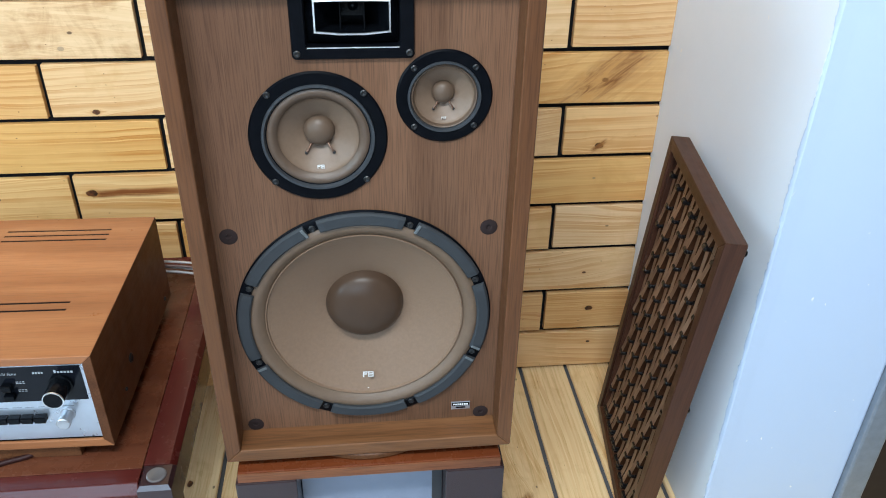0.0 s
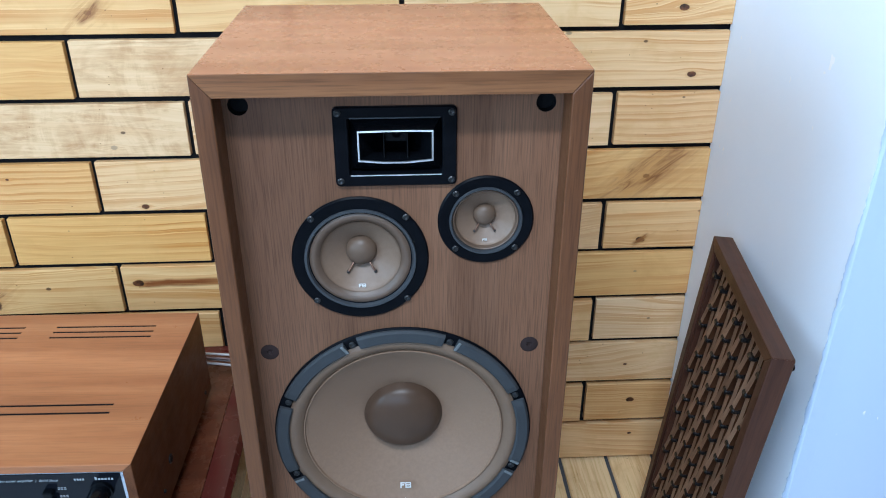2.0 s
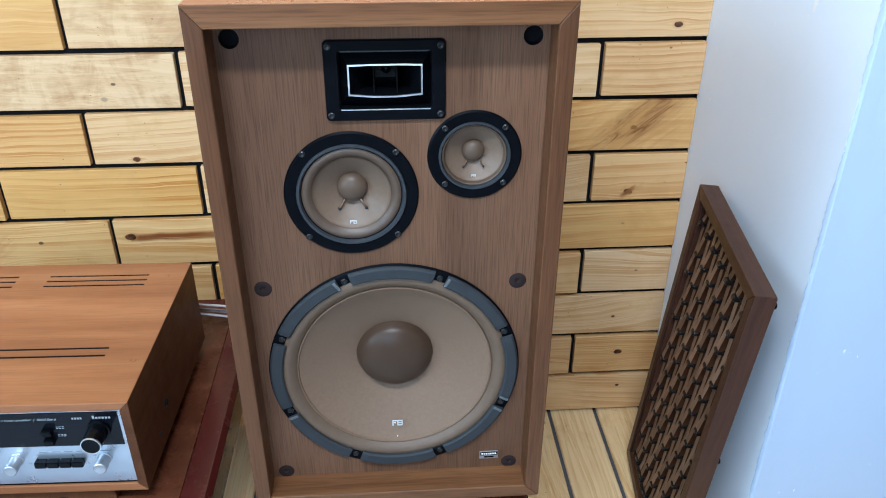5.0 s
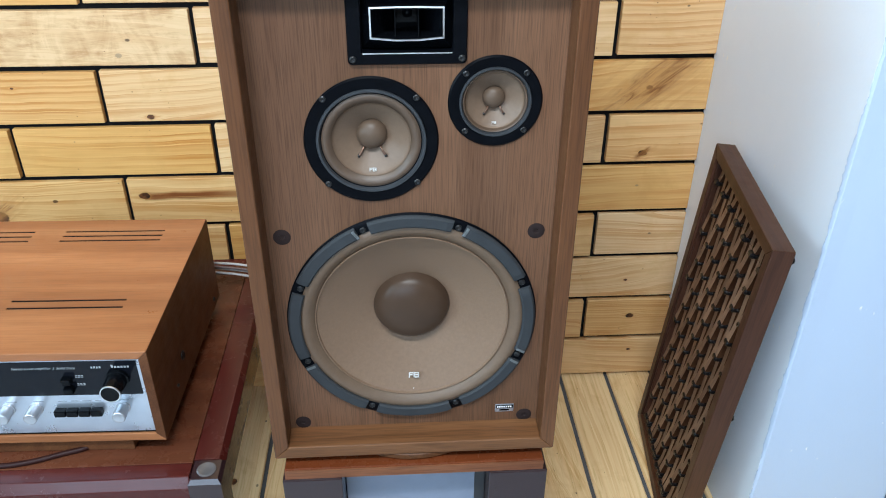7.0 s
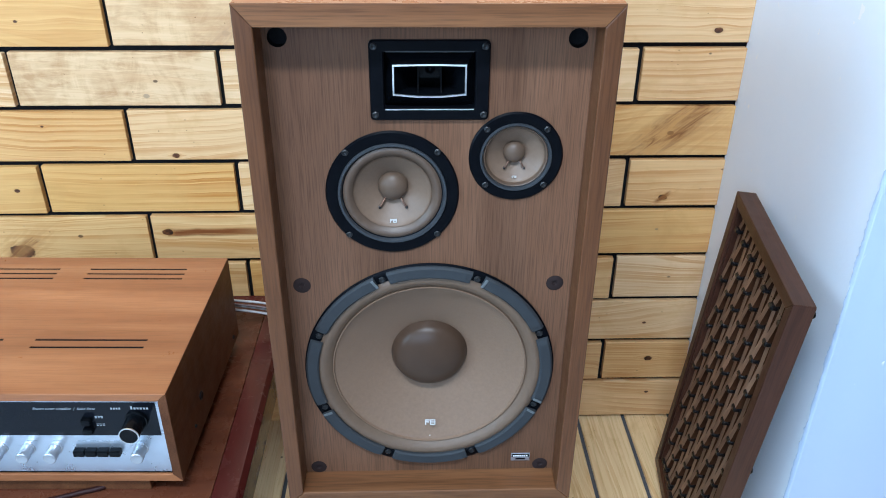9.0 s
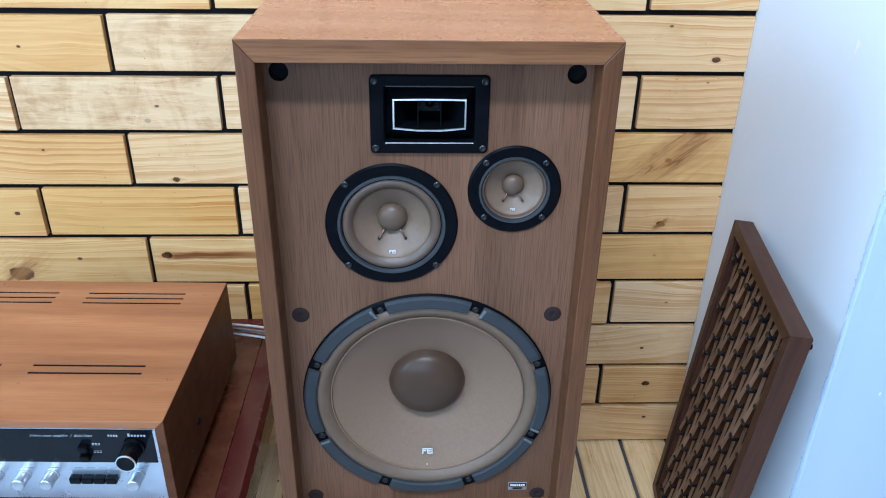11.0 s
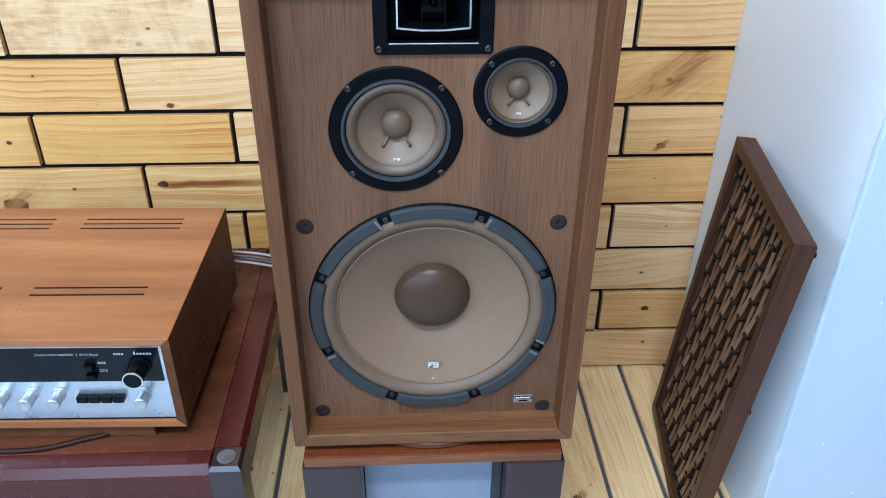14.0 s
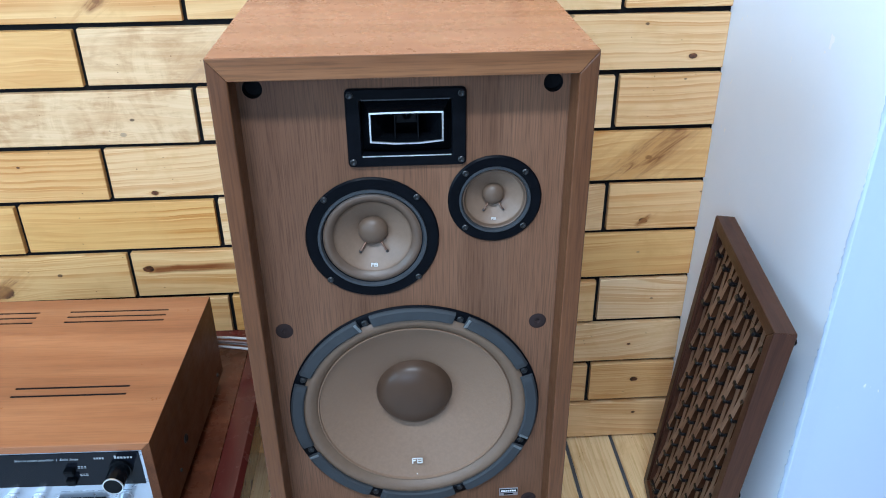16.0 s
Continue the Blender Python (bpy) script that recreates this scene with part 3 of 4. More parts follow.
def build_speaker(sp):
    top = prism([(-SW, SH), (SW, SH), (SW - ST, SH - SL), (-SW + ST, SH - SL)], "y", 0.0022, SD, 0.0008)
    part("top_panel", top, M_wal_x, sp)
    # separate front strip, so the lip's shade can sit in its colour
    part("front_edging", prism([(-SW, SH), (SW, SH), (SW - ST, SH - SL), (-SW + ST, SH - SL)], "y", 0, 0.0021, 0.0006), M_wal_xd, sp, "walnut front lip of the top, its shade put into the colour")
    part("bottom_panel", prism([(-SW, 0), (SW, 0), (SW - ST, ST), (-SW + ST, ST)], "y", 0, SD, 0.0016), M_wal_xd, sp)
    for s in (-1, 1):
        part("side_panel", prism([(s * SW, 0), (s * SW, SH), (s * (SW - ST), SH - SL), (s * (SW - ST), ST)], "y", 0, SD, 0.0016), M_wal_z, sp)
    part("back_panel", box((-SW + ST, SD - 0.018, ST), (SW - ST, SD - 0.004, SH - ST)), M_black, sp)
    holes = [(-0.159, 0.637), (0.157, 0.636), (-0.157, 0.333), (0.155, 0.333), (-0.157, 0.030), (0.157, 0.029)]
    bores = [lathe([(r, -0.02), (r, 0.04)], (x, BY, z), 48) for x, z, r in ((0, 0.2005, 0.148), (-0.043, 0.457, 0.062), (0.0975, 0.502, 0.040))]
    for b in bores:
        bmesh.ops.holes_fill(b, edges=b.edges)
    bores.append(box((-0.050, BY - 0.02, 0.556), (0.050, BY + 0.04, 0.627)))
    for x, z in holes:
        b = lathe([(0.0105, -0.02), (0.0105, 0.04)], (x, BY, z), 24)
        bmesh.ops.holes_fill(b, edges=b.edges)
        bores.append(b)
    part("baffle", cut(box((-SW + ST, BY, ST), (SW - ST, BY + 0.018, SH - SL)), bores, "baffle"), M_baffle, sp, "vertical grain walnut baffle with bored driver holes")
    for x, z in holes:
        upper = z > 0.6
        well = [(0.0105, 0.0002), (0.0104, 0.012), (0.00001, 0.013)] if upper else [(0.0108, -0.0004), (0.0100, -0.0008), (0.0035, -0.0006), (0.0028, 0.001), (0.00001, 0.0012)]
        part("grille_socket", lathe(well, (x, BY, z), 24), M_black if upper else M_felt, sp, "black empty grille socket" if upper else "dark felt grille socket", True)
    woofer(sp)
    small_driver(sp, "midrange_driver", (-0.043, BY, 0.457), 0.077, 0.063, 0.059, 0.045, 0.0177, 0.0735, 0.020)
    small_driver(sp, "tweeter_driver", (0.0975, BY, 0.502), 0.0535, 0.041, 0.0378, 0.033, 0.0128, 0.0475, 0.013)
    horn(sp)
    badge = part("badge", box((0.1150, BY - 0.0012, 0.0365), (0.1415, BY + 0.0005, 0.0500), 0.0003), M_alu, sp, "small silver and black maker's badge")
    part("badge_band", box((0.1160, BY - 0.0018, 0.0435), (0.1405, BY - 0.0010, 0.0490)), M_blackgloss, badge)
    for i in range(7):
        part("badge_mark", box((0.1175 + i * 0.0031, BY - 0.0022, 0.0450), (0.1197 + i * 0.0031, BY - 0.0017, 0.0476)), M_white, badge)
    part("badge_mark", box((0.1215, BY - 0.0018, 0.0390), (0.1350, BY - 0.0011, 0.0412)), M_blackgloss, badge)


def mark(parent, x, y, z, h, tilt=0.0):
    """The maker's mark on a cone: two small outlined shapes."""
    bm = bmesh.new()
    t, w = h * 0.2, h * 0.85
    bars = [(0, 0, t, h), (0, h - t, w, h), (0, h * 0.45, w * 0.8, h * 0.45 + t)]
    o = w * 1.05
    bars += [(o, 0, o + t, h), (o, h - t, o + w * 1.2, h), (o, h * 0.42, o + w * 1.2, h * 0.42 + t), (o, 0, o + w * 1.2, t), (o + w * 1.2 - t, 0, o + w * 1.2, h)]
    for x0, z0, x1, z1 in bars:
        box((x0 - w * 1.1, -0.0003, z0), (x1 - w * 1.1, 0.0003, z1), 0, 1, bm)
    m = Matrix.Translation((x, y, z)) @ Matrix.Rotation(tilt, 4, "X")
    bmesh.ops.transform(bm, matrix=m, verts=bm.verts)
    part("cone_mark", bm, M_mark, parent, "small white printed mark")


def woofer(sp):
    c = (0.0, BY, 0.2005)
    w = part("woofer", lathe([(0.1475, 0.016), (0.1475, -0.0015), (0.1490, -0.0030), (0.1605, -0.0030), (0.1628, -0.0015), (0.1628, 0.0005), (0.150, 0.0005)], c, 96), M_blackmetal, sp, "large paper cone woofer with a segmented gasket", True)
    for i in range(8):
        a0, a1 = radians(45 * i - 22.5 + 3.1), radians(45 * i + 22.5 - 3.1)
        n = 14
        loops = []
        for k in range(n + 1):
            a = a0 + (a1 - a0) * k / n
            ri, ro, y0, y1 = 0.1445, 0.1608, -0.0031, -0.0085
            if k in (0, n):
                y1 += 0.0012
            co, si = math.cos(a), math.sin(a)
            sec = [(ri, y0), (ri, y1 + 0.002), (ri + 0.002, y1), (ro - 0.0025, y1), (ro, y1 + 0.0025), (ro, y0)]
            loops.append([(c[0] + r * co, c[1] + y, c[2] + r * si) for r, y in sec])
        part("gasket", loft(loops, True, True), M_gasket, w, "blue grey felt gasket piece", False)
        if i in (0, 1, 3, 5, 7):
            at_ = a1 - 0.012 if i in (1, 7) else a0 + 0.012
            rr = 0.1525
            tear = box((-0.0065, -0.0003, -0.0022), (0.0065, 0.0012, 0.0018), 0.0008, 1)
            for v in tear.verts:
                v.co.z += 0.0012 * math.sin(v.co.x * 900 + i)
            bmesh.ops.transform(tear, matrix=Matrix.Translation((c[0] + rr * math.cos(at_), c[1] - 0.0088, c[2] + rr * math.sin(at_))) @ Matrix.Rotation(-at_, 4, "Y"), verts=tear.verts)
            part("gasket_tear", tear, M_tear, w, "pale frayed gasket end")
        a = radians(45 * i + 22.5)
        part("screw", screw(c[0] + 0.1525 * math.cos(a), c[1] - 0.0032, c[2] + 0.1525 * math.sin(a), 0.0042), M_screw, w, "", True)
    prof = []
    for k in range(15):
        f = k / 14
        prof.append((0.1490 - 0.0220 * f, -0.0005 - 0.0058 * math.sin(math.pi * f) + 0.0045 * f))
    part("surround", lathe([(0.1495, 0.004)] + prof, c, 96), M_surround, w, "brown rubberised cloth surround", True)
    part("cone", lathe([(0.1272, 0.0050), (0.1268, 0.0012), (0.1258, 0.0012), (0.1248, 0.0045), (0.1100, 0.0125), (0.0900, 0.0225), (0.0700, 0.0315), (0.0490, 0.0400), (0.0480, 0.046)], c, 96), M_cone, w, "taupe paper cone", True)
    cap = [(0.0515, 0.0385), (0.0500, 0.0350)]
    for k in range(1, 12):
        f = k / 11
        cap.append((0.0490 * math.cos(f * math.pi / 2), 0.0350 - 0.0215 * math.sin(f * math.pi / 2)))
    part("dust_cap", lathe(cap, c, 64), M_cap, w, "glossy brown dust cap", True)
    mark(w, 0.0005, BY + 0.0082, 0.0972, 0.0075, radians(-29))
    part("cone_speck", lathe([(0.0009, 0.0), (0.0006, -0.0004), (0.00001, -0.0005)], (0.0, BY + 0.0055, 0.0805), 10), M_white, w)


def small_driver(sp, name, c, r_plate, r_ring, r_in, r_cone, r_cap, r_screw, deep):
    d = part(name, lathe([(r_in - 0.002, 0.012), (r_in - 0.002, -0.001), (r_ring, -0.0030), (r_plate - 0.0018, -0.0030), (r_plate, -0.0012), (r_plate, 0.0005), (r_ring, 0.0005)], c, 80), M_blackmetal, sp, "small paper cone driver on a round black plate", True)
    part("trim_ring", lathe([(r_ring, -0.0028), (r_ring - 0.0006, -0.0048), (r_in + 0.0008, -0.0048), (r_in - 0.0008, -0.0020), (r_in - 0.0012, 0.006)], c, 80), M_ring, d, "grey metal ring", True)
    prof = [(r_in + (r_cone - r_in) * k / 10, 0.0005 - 0.0042 * math.sin(math.pi * k / 10) + 0.003 * k / 10) for k in range(11)]
    part("surround", lathe([(r_in, 0.005)] + prof, c, 80), M_surround_dark, d, "", True)
    rc, n = r_cap, 9
    cone = [(r_cone + 0.0003, 0.0022)] + [(r_cone + (rc * 0.96 - r_cone) * k / 6, 0.003 + deep * (k / 6) ** 0.9) for k in range(7)] + [(rc * 0.95, 0.006 + deep)]
    part("cone", lathe(cone, c, 80), M_cone_mid, d, "pale taupe paper cone", True)
    cap = [(rc * 1.03, deep + 0.003)] + [(rc * math.cos(k / n * math.pi / 2), deep + 0.0015 - rc * 0.72 * math.sin(k / n * math.pi / 2)) for k in range(n + 1)]
    part("dust_cap", lathe(cap, c, 48), M_cap_small, d, "", True)
    for s in (-1, 1):
        a = radians(-90 + s * 33)
        p = lambda r, y: (c[0] + r * math.cos(a), c[1] + y, c[2] + r * math.sin(a))
        rm = rc + (r_cone - rc) * 0.36
        tube([p(rc * 0.93, deep - 0.002), p(rc * 1.15, deep - 0.005), p(rm * 0.95, deep * 0.6), p(rm * 1.05, deep * 0.66)], rc * 0.075, "lead_wire", M_copper, d, "thin copper lead")
        part("lead_blob", lathe([(rc * 0.11, 0.001), (rc * 0.09, -0.0010), (rc * 0.05, -0.0014), (0.00001, -0.0015)], p(rm * 1.05, deep * 0.64), 12), M_screw, d, "", True)
    for i in range(4):
        a = radians(45 + 90 * i)
        part("screw", screw(c[0] + r_screw * math.cos(a), c[1] - 0.0031, c[2] + r_screw * math.sin(a), 0.0038 if r_plate > 0.06 else 0.0036), M_screw, d, "", True)
    zf = -(r_cone * 0.90) if r_plate > 0.06 else -(r_cone * 0.86)
    mark(d, c[0], c[1] + 0.0026 + deep * 0.10, c[2] + zf, 0.0042 if r_plate > 0.06 else 0.0027, radians(-25))


def horn(sp):
    cx, cz = 0.0, 0.591
    y = BY
    h = part("horn_tweeter", loft([rrect(0.1290, 0.088, 0.005, y + 0.0005, cx, cz), rrect(0.1290, 0.088, 0.005, y - 0.0030, cx, cz), rrect(0.1265, 0.0855, 0.004, y - 0.0045, cx, cz), rrect(0.1000, 0.0640, 0.002, y - 0.0045, cx, cz + 0.0005), rrect(0.0985, 0.0625, 0.002, y - 0.0035, cx, cz + 0.0005), rrect(0.0975, 0.0615, 0.002, y + 0.010, cx, cz + 0.0005)]), M_blackmetal, sp, "black horn tweeter on a screwed rectangular plate")
    # sloping surround up to a six-sided mouth
    def six(w, hh, bow, yy, k=5):
        pts = []
        xs = [1, 0.33, -0.33, -1]
        for x in xs:
            pts.append((cx + x * w / 2, yy, cz + 0.001 + hh / 2 - bow * (0 if abs(x) < 0.5 else 1) * 0.0 + bow * (0.25 if abs(x) < 0.5 else 0.0)))
        for x in xs[::-1]:
            pts.append((cx + x * w / 2, yy, cz + 0.001 - hh / 2 - bow * (1.0 if abs(x) < 0.5 else 0.0)))
        return pts
    part("horn_flare", loft([six(0.0975, 0.0600, 0.0, y + 0.008), six(0.0790, 0.0330, 0.0022, y - 0.003), six(0.0770, 0.0310, 0.0022, y - 0.0032)]), M_blackgloss, h)
    part("horn_rim", loft([six(0.0796, 0.0336, 0.0024, y - 0.0026), six(0.0796, 0.0336, 0.0024, y - 0.0042), six(0.0762, 0.0302, 0.0024, y - 0.0044), six(0.0758, 0.0298, 0.0024, y - 0.0026)]), M_steel, h, "bright metal rim round the horn mouth")
    part("horn_throat", loft([six(0.0770, 0.0310, 0.0022, y - 0.003), six(0.0300, 0.0270, 0.0, y + 0.030), six(0.0240, 0.0240, 0.0, y + 0.045)], False, True), M_blackgloss, h)
    for s in (-1, 1):
        part("horn_vane", box((cx + s * 0.0125 - 0.0007, y + 0.004, cz - 0.0155), (cx + s * 0.0125 + 0.0007, y + 0.040, cz + 0.0165)), M_blackgloss, h)
    part("horn_plug", lathe([(0.0055, 0.0), (0.0050, -0.003), (0.003, -0.0045), (0.00001, -0.005)], (cx + 0.001, y + 0.036, cz + 0.002), 20), M_blackgloss, h, "", True)
    for zz, ww in ((cz - 0.0312, 0.0965), (cz + 0.0322, 0.094)):
        part("trim_line", box((cx - ww / 2, y - 0.0052, zz - 0.0006), (cx + ww / 2, y - 0.0042, zz + 0.0006)), M_steel if zz < cz else M_ring, h, "thin bright trim line")
    for sx in (-1, 1):
        for sz in (-1, 1):
            part("screw", screw(cx + sx * 0.0590, y - 0.0046, cz + sz * 0.0375, 0.0038), M_screw, h, "", True)


build_speaker(speaker)

# ---- stand under the loudspeaker ----
stand = empty("speaker_stand", pose(0, 0, 0), "dark plum lacquered low cabinet with a grey glass front", "stand")
CY, CT = -0.012, -0.031
part("body", box((-0.187, 0.046, FLOOR + 0.002), (0.187, 0.33, CT), 0.001), M_plum, stand)
for s in (-1, 1):
    part("front_stile", box((min(s * 0.187, s * 0.104), CY, FLOOR), (max(s * 0.187, s * 0.104), 0.0455, CT), 0.0022), M_plum, stand)
part("front_glass", box((-0.1035, 0.036, FLOOR + 0.05), (0.1035, 0.0455, CT - 0.001), 0.001), M_screen, stand, "grey reflecting glass panel")
part("plinth", box((-0.1035, -0.005, FLOOR), (0.1035, 0.0455, FLOOR + 0.0495), 0.001), M_plum, stand)
part("glass_edge", box((0.0885, 0.032, FLOOR + 0.05), (0.1035, 0.0358, CT - 0.001), 0.0005), M_ring, stand)
shelf = new("shelf_board", mesh_of("shelf_board", box((-0.183, -0.0075, CT), (0.181, 0.335, -0.0135), 0.0015), M_shelf))
part("front_edging", box((-0.183, -0.0100, CT + 0.0005), (0.181, -0.0076, -0.0150), 0.0006), M_edge, shelf, "pale plywood edge strip")
tagged(shelf, "glossy cherry red plywood board on the stand", "board")
pad = new("round_pad", mesh_of("round_pad", bevel(lathe([(0.00001, -0.0135), (0.135, -0.0135), (0.142, -0.010), (0.142, -0.003), (0.139, 0.0), (0.00001, 0.0)], (0, 0, 0), 72), 0), M_wal_z, True))
pad.matrix_world = Matrix.Translation((-0.002, 0.142, 0.0)) @ Matrix.Rotation(radians(90), 4, "X")
tagged(pad, "round dark wooden pad between loudspeaker and board", "pad")

# ---- low table ----
ZT = -0.022
TX0, TX1, TY0, TY1 = -1.02, -0.270, -0.018, 0.585
table = empty("low_table", pose(0, 0, 0), "low mahogany table with square corner posts", "table")
part("tabletop", box((TX0 + 0.046, TY0 + 0.040, ZT - 0.02), (TX1 - 0.046, TY1 - 0.040, ZT), 0.0008), M_table, table, "brown veneered tabletop panel")


def rail(a0, a1, outer, inner, axis, cw=0.010, ch=0.015):
    s = 1 if inner > outer else -1
    return prism([(outer + s * cw, ZT), (inner - s * 0.0005, ZT), (inner - s * 0.0005, ZT - 0.065), (outer, ZT - 0.065), (outer, ZT - ch)], axis, a0, a1, 0.0012)


part("front_rail", rail(TX0 + 0.046, TX1 - 0.046, TY0 + 0.004, TY0 + 0.040, "x"), M_mahog, table, "dark red lacquered rail")
part("back_rail", rail(TX0 + 0.046, TX1 - 0.046, TY1 - 0.004, TY1 - 0.040, "x"), M_mahog, table)
part("side_rail", rail(TY0 + 0.045, TY1 - 0.045, TX1 - 0.002, TX1 - 0.046, "y", 0.008, 0.009), M_mahog_y, table)
part("side_rail", rail(TY0 + 0.045, TY1 - 0.045, TX0 + 0.002, TX0 + 0.046, "y"), M_mahog_y, table)
for x in (TX0, TX1 - 0.0455):
    for y in (TY0, TY1 - 0.0445):
        sec = lambda d, z: [(x + d, y + d, z), (x + 0.0455 - d, y + d, z), (x + 0.0455 - d, y + 0.0445 - d, z), (x + d, y + 0.0445 - d, z)]
        post = part("corner_post", loft([sec(0.0005, FLOOR), sec(0, FLOOR + 0.001), sec(0, ZT - 0.0035), sec(0.0045, ZT + 0.003)], True, True), M_plum, table)
        disc = lathe([(0.0135, 0.0), (0.0135, -0.0012), (0.0115, -0.0022), (0.0100, -0.0016), (0.00001, -0.0016)], (0, 0, 0), 32)
        bmesh.ops.transform(disc, matrix=Matrix.Translation((x + 0.0228, y + 0.0222, ZT + 0.003)) @ Matrix.Rotation(radians(-90), 4, "X"), verts=disc.verts)
        part("post_cap", disc, M_disc, post, "round clear plastic cap", True)

# ---- receiver ----
amp = empty("stereo_receiver", pose(-0.352, 0.042, 0, 0, 0, -1.4), "wood cased stereo receiver with a silver and black front", "receiver")


def build_receiver(a):
    L, D, Z0, Z1, t = -0.470, 0.362, 0.004, 0.163, 0.013
    slots = []
    for x0, x1, ys in ((-0.222, -0.060, (0.293, 0.308, 0.323)), (-0.436, -0.272, (0.293, 0.308, 0.323)), (-0.226, -0.062, (0.104, 0.122)), (-0.436, -0.272, (0.104, 0.122))):
        for y in ys:
            slots.append(box((x0, y - 0.0024, Z1 - 0.03), (x1, y + 0.0024, Z1 + 0.01)))
    top = bevel(prism([(L, Z1), (0, Z1), (-t, Z1 - t), (L + t, Z1 - t)], "y", 0, D), 0.0012)
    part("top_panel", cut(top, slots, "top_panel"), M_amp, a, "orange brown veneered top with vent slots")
    # black strips inside the slots stand in for the shade in there
    for x0, x1, ys in ((-0.222, -0.060, (0.293, 0.308, 0.323)), (-0.436, -0.272, (0.293, 0.308, 0.323)), (-0.226, -0.062, (0.104, 0.122)), (-0.436, -0.272, (0.104, 0.122))):
        for y in ys:
            part("vent_liner", box((x0 + 0.0002, y - 0.0023, Z1 - 0.008), (x1 - 0.0002, y + 0.0023, Z1 - 0.0009)), M_black, a)
    part("bottom_panel", prism([(L, Z0), (0, Z0), (-t, Z0 + t), (L + t, Z0 + t)], "y", 0, D, 0.001), M_amp, a)
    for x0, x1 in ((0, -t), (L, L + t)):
        part("side_panel", prism([(x0, Z0), (x0, Z1), (x1, Z1 - t), (x1, Z0 + t)], "y", 0, D, 0.001), M_amp_shaded, a)
    part("chassis", box((L + t, 0.012, Z0 + t), (-t, D - 0.006, Z1 - t - 0.03)), M_black, a)
    for y, z, r in ((0.125, 0.057, 0.0075), (0.325, 0.022, 0.004), (0.082, 0.034, 0.003)):
        s = lathe([(r, 0.0005), (r, -0.0012), (r * 0.8, -0.0018), (r * 0.55, -0.0006), (0.00001, -0.0006)], (0, 0, 0), 20)
        bmesh.ops.transform(s, matrix=Matrix.Translation((0.0, y, z)) @ Matrix.Rotation(radians(90), 4, "Z"), verts=s.verts)
        part("side_screw", s, M_screw, a, "", True)
    for x0, x1 in ((-0.42, -0.052),):
        part("base_board", box((x0, 0.009, ZT), (x1, 0.33, Z0 - 0.001), 0.0015), M_amp_shaded, a, "wooden base board")
    # front
    fx0, fx1, fz0, fz1, fy = L + t + 0.0008, -t - 0.0008, Z0 + t + 0.0008, Z1 - t - 0.0008, 0.004
    face = part("front_plate", box((fx0, fy, fz0), (fx1, fy + 0.006, fz1), 0.0006), M_alu, a, "brushed aluminium front plate")
    part("dial_glass", box((fx0 + 0.004, fy - 0.0008, 0.0875), (fx1 - 0.0045, fy + 0.001, fz1 - 0.0035), 0.0004), M_glass, face, "black dial glass")
    part("lower_edge", box((fx0, fy - 0.0006, fz0), (fx1, fy + 0.001, fz0 + 0.0018)), M_blackgloss, face)

    def knob(name, x, z, prof, mat, label=""):
        return part(name, lathe(prof, (x, fy, z), 40), mat, face, label, True)

    big = knob("tuning_knob", -0.0465, 0.117, [(0.0155, 0), (0.0155, -0.006), (0.0135, -0.0065), (0.0130, -0.0335), (0.0125, -0.0345), (0.0105, -0.0343), (0.00001, -0.0338)], M_blackgloss, "black tuning knob with a bright rim")
    part("knob_ring", lathe([(0.0133, -0.0330), (0.0133, -0.0350), (0.0120, -0.0350), (0.0120, -0.0340)], (-0.0465, fy, 0.117), 40), M_steel, big, "", True)
    for x in (-0.0500, -0.1690, -0.2070, -0.2450, -0.2830):
        knob("control_knob", x, 0.0640, [(0.0098, 0), (0.0098, -0.002), (0.0085, -0.0024), (0.0085, -0.0130), (0.0090, -0.0135), (0.0090, -0.0215), (0.0078, -0.0225), (0.0060, -0.0218), (0.00001, -0.0215)], M_knob, "small turned aluminium knob")
    for i in range(4):
        x = -0.1425 + i * 0.0165
        part("push_button", box((x, fy - 0.010, 0.0555), (x + 0.0153, fy, 0.0655), 0.0012), M_blackgloss, face, "black push button")
    for z in (0.1165, 0.1005):
        part("rocker_switch", box((-0.1205, fy - 0.0105, z - 0.005), (-0.1075, fy, z + 0.005), 0.0018), M_blackgloss, face, "black rocker switch")
    # printing
    tx = bpy.data.curves.new("print", "FONT")
    tx.body, tx.size, tx.shear = "Stereo tuner amplifier  |  Solid State", 0.0058, 0.4
    tmp = new("print", tx)
    me = bpy.data.meshes.new_from_object(tmp.evaluated_get(bpy.context.evaluated_depsgraph_get()))
    bpy.data.objects.remove(tmp)
    me.transform(Matrix.Translation((-0.1845, fy - 0.0011, 0.1335)) @ Matrix.Rotation(radians(90), 4, "X"))
    me.materials.clear()
    me.materials.append(M_print)
    ob = new("front_lettering", me)
    ob.parent = face
    bars = [(-0.0790 + 0.0036 * i, 0.1342, 0.0022, 0.0030) for i in range(4)]
    bars += [(-0.0520 + 0.0042 * i, 0.1345, 0.0026, 0.0050 if i == 0 else 0.0030) for i in range(6)]
    bars += [(-0.1030 + 0.0040 * i, z, 0.0028, 0.0009) for i in range(3) for z in (0.1215, 0.1190, 0.1080, 0.1055)]
    for x, z, w, h in bars:
        part("print_mark", box((x, fy - 0.0012, z), (x + w, fy - 0.0006, z + h)), M_print, face)
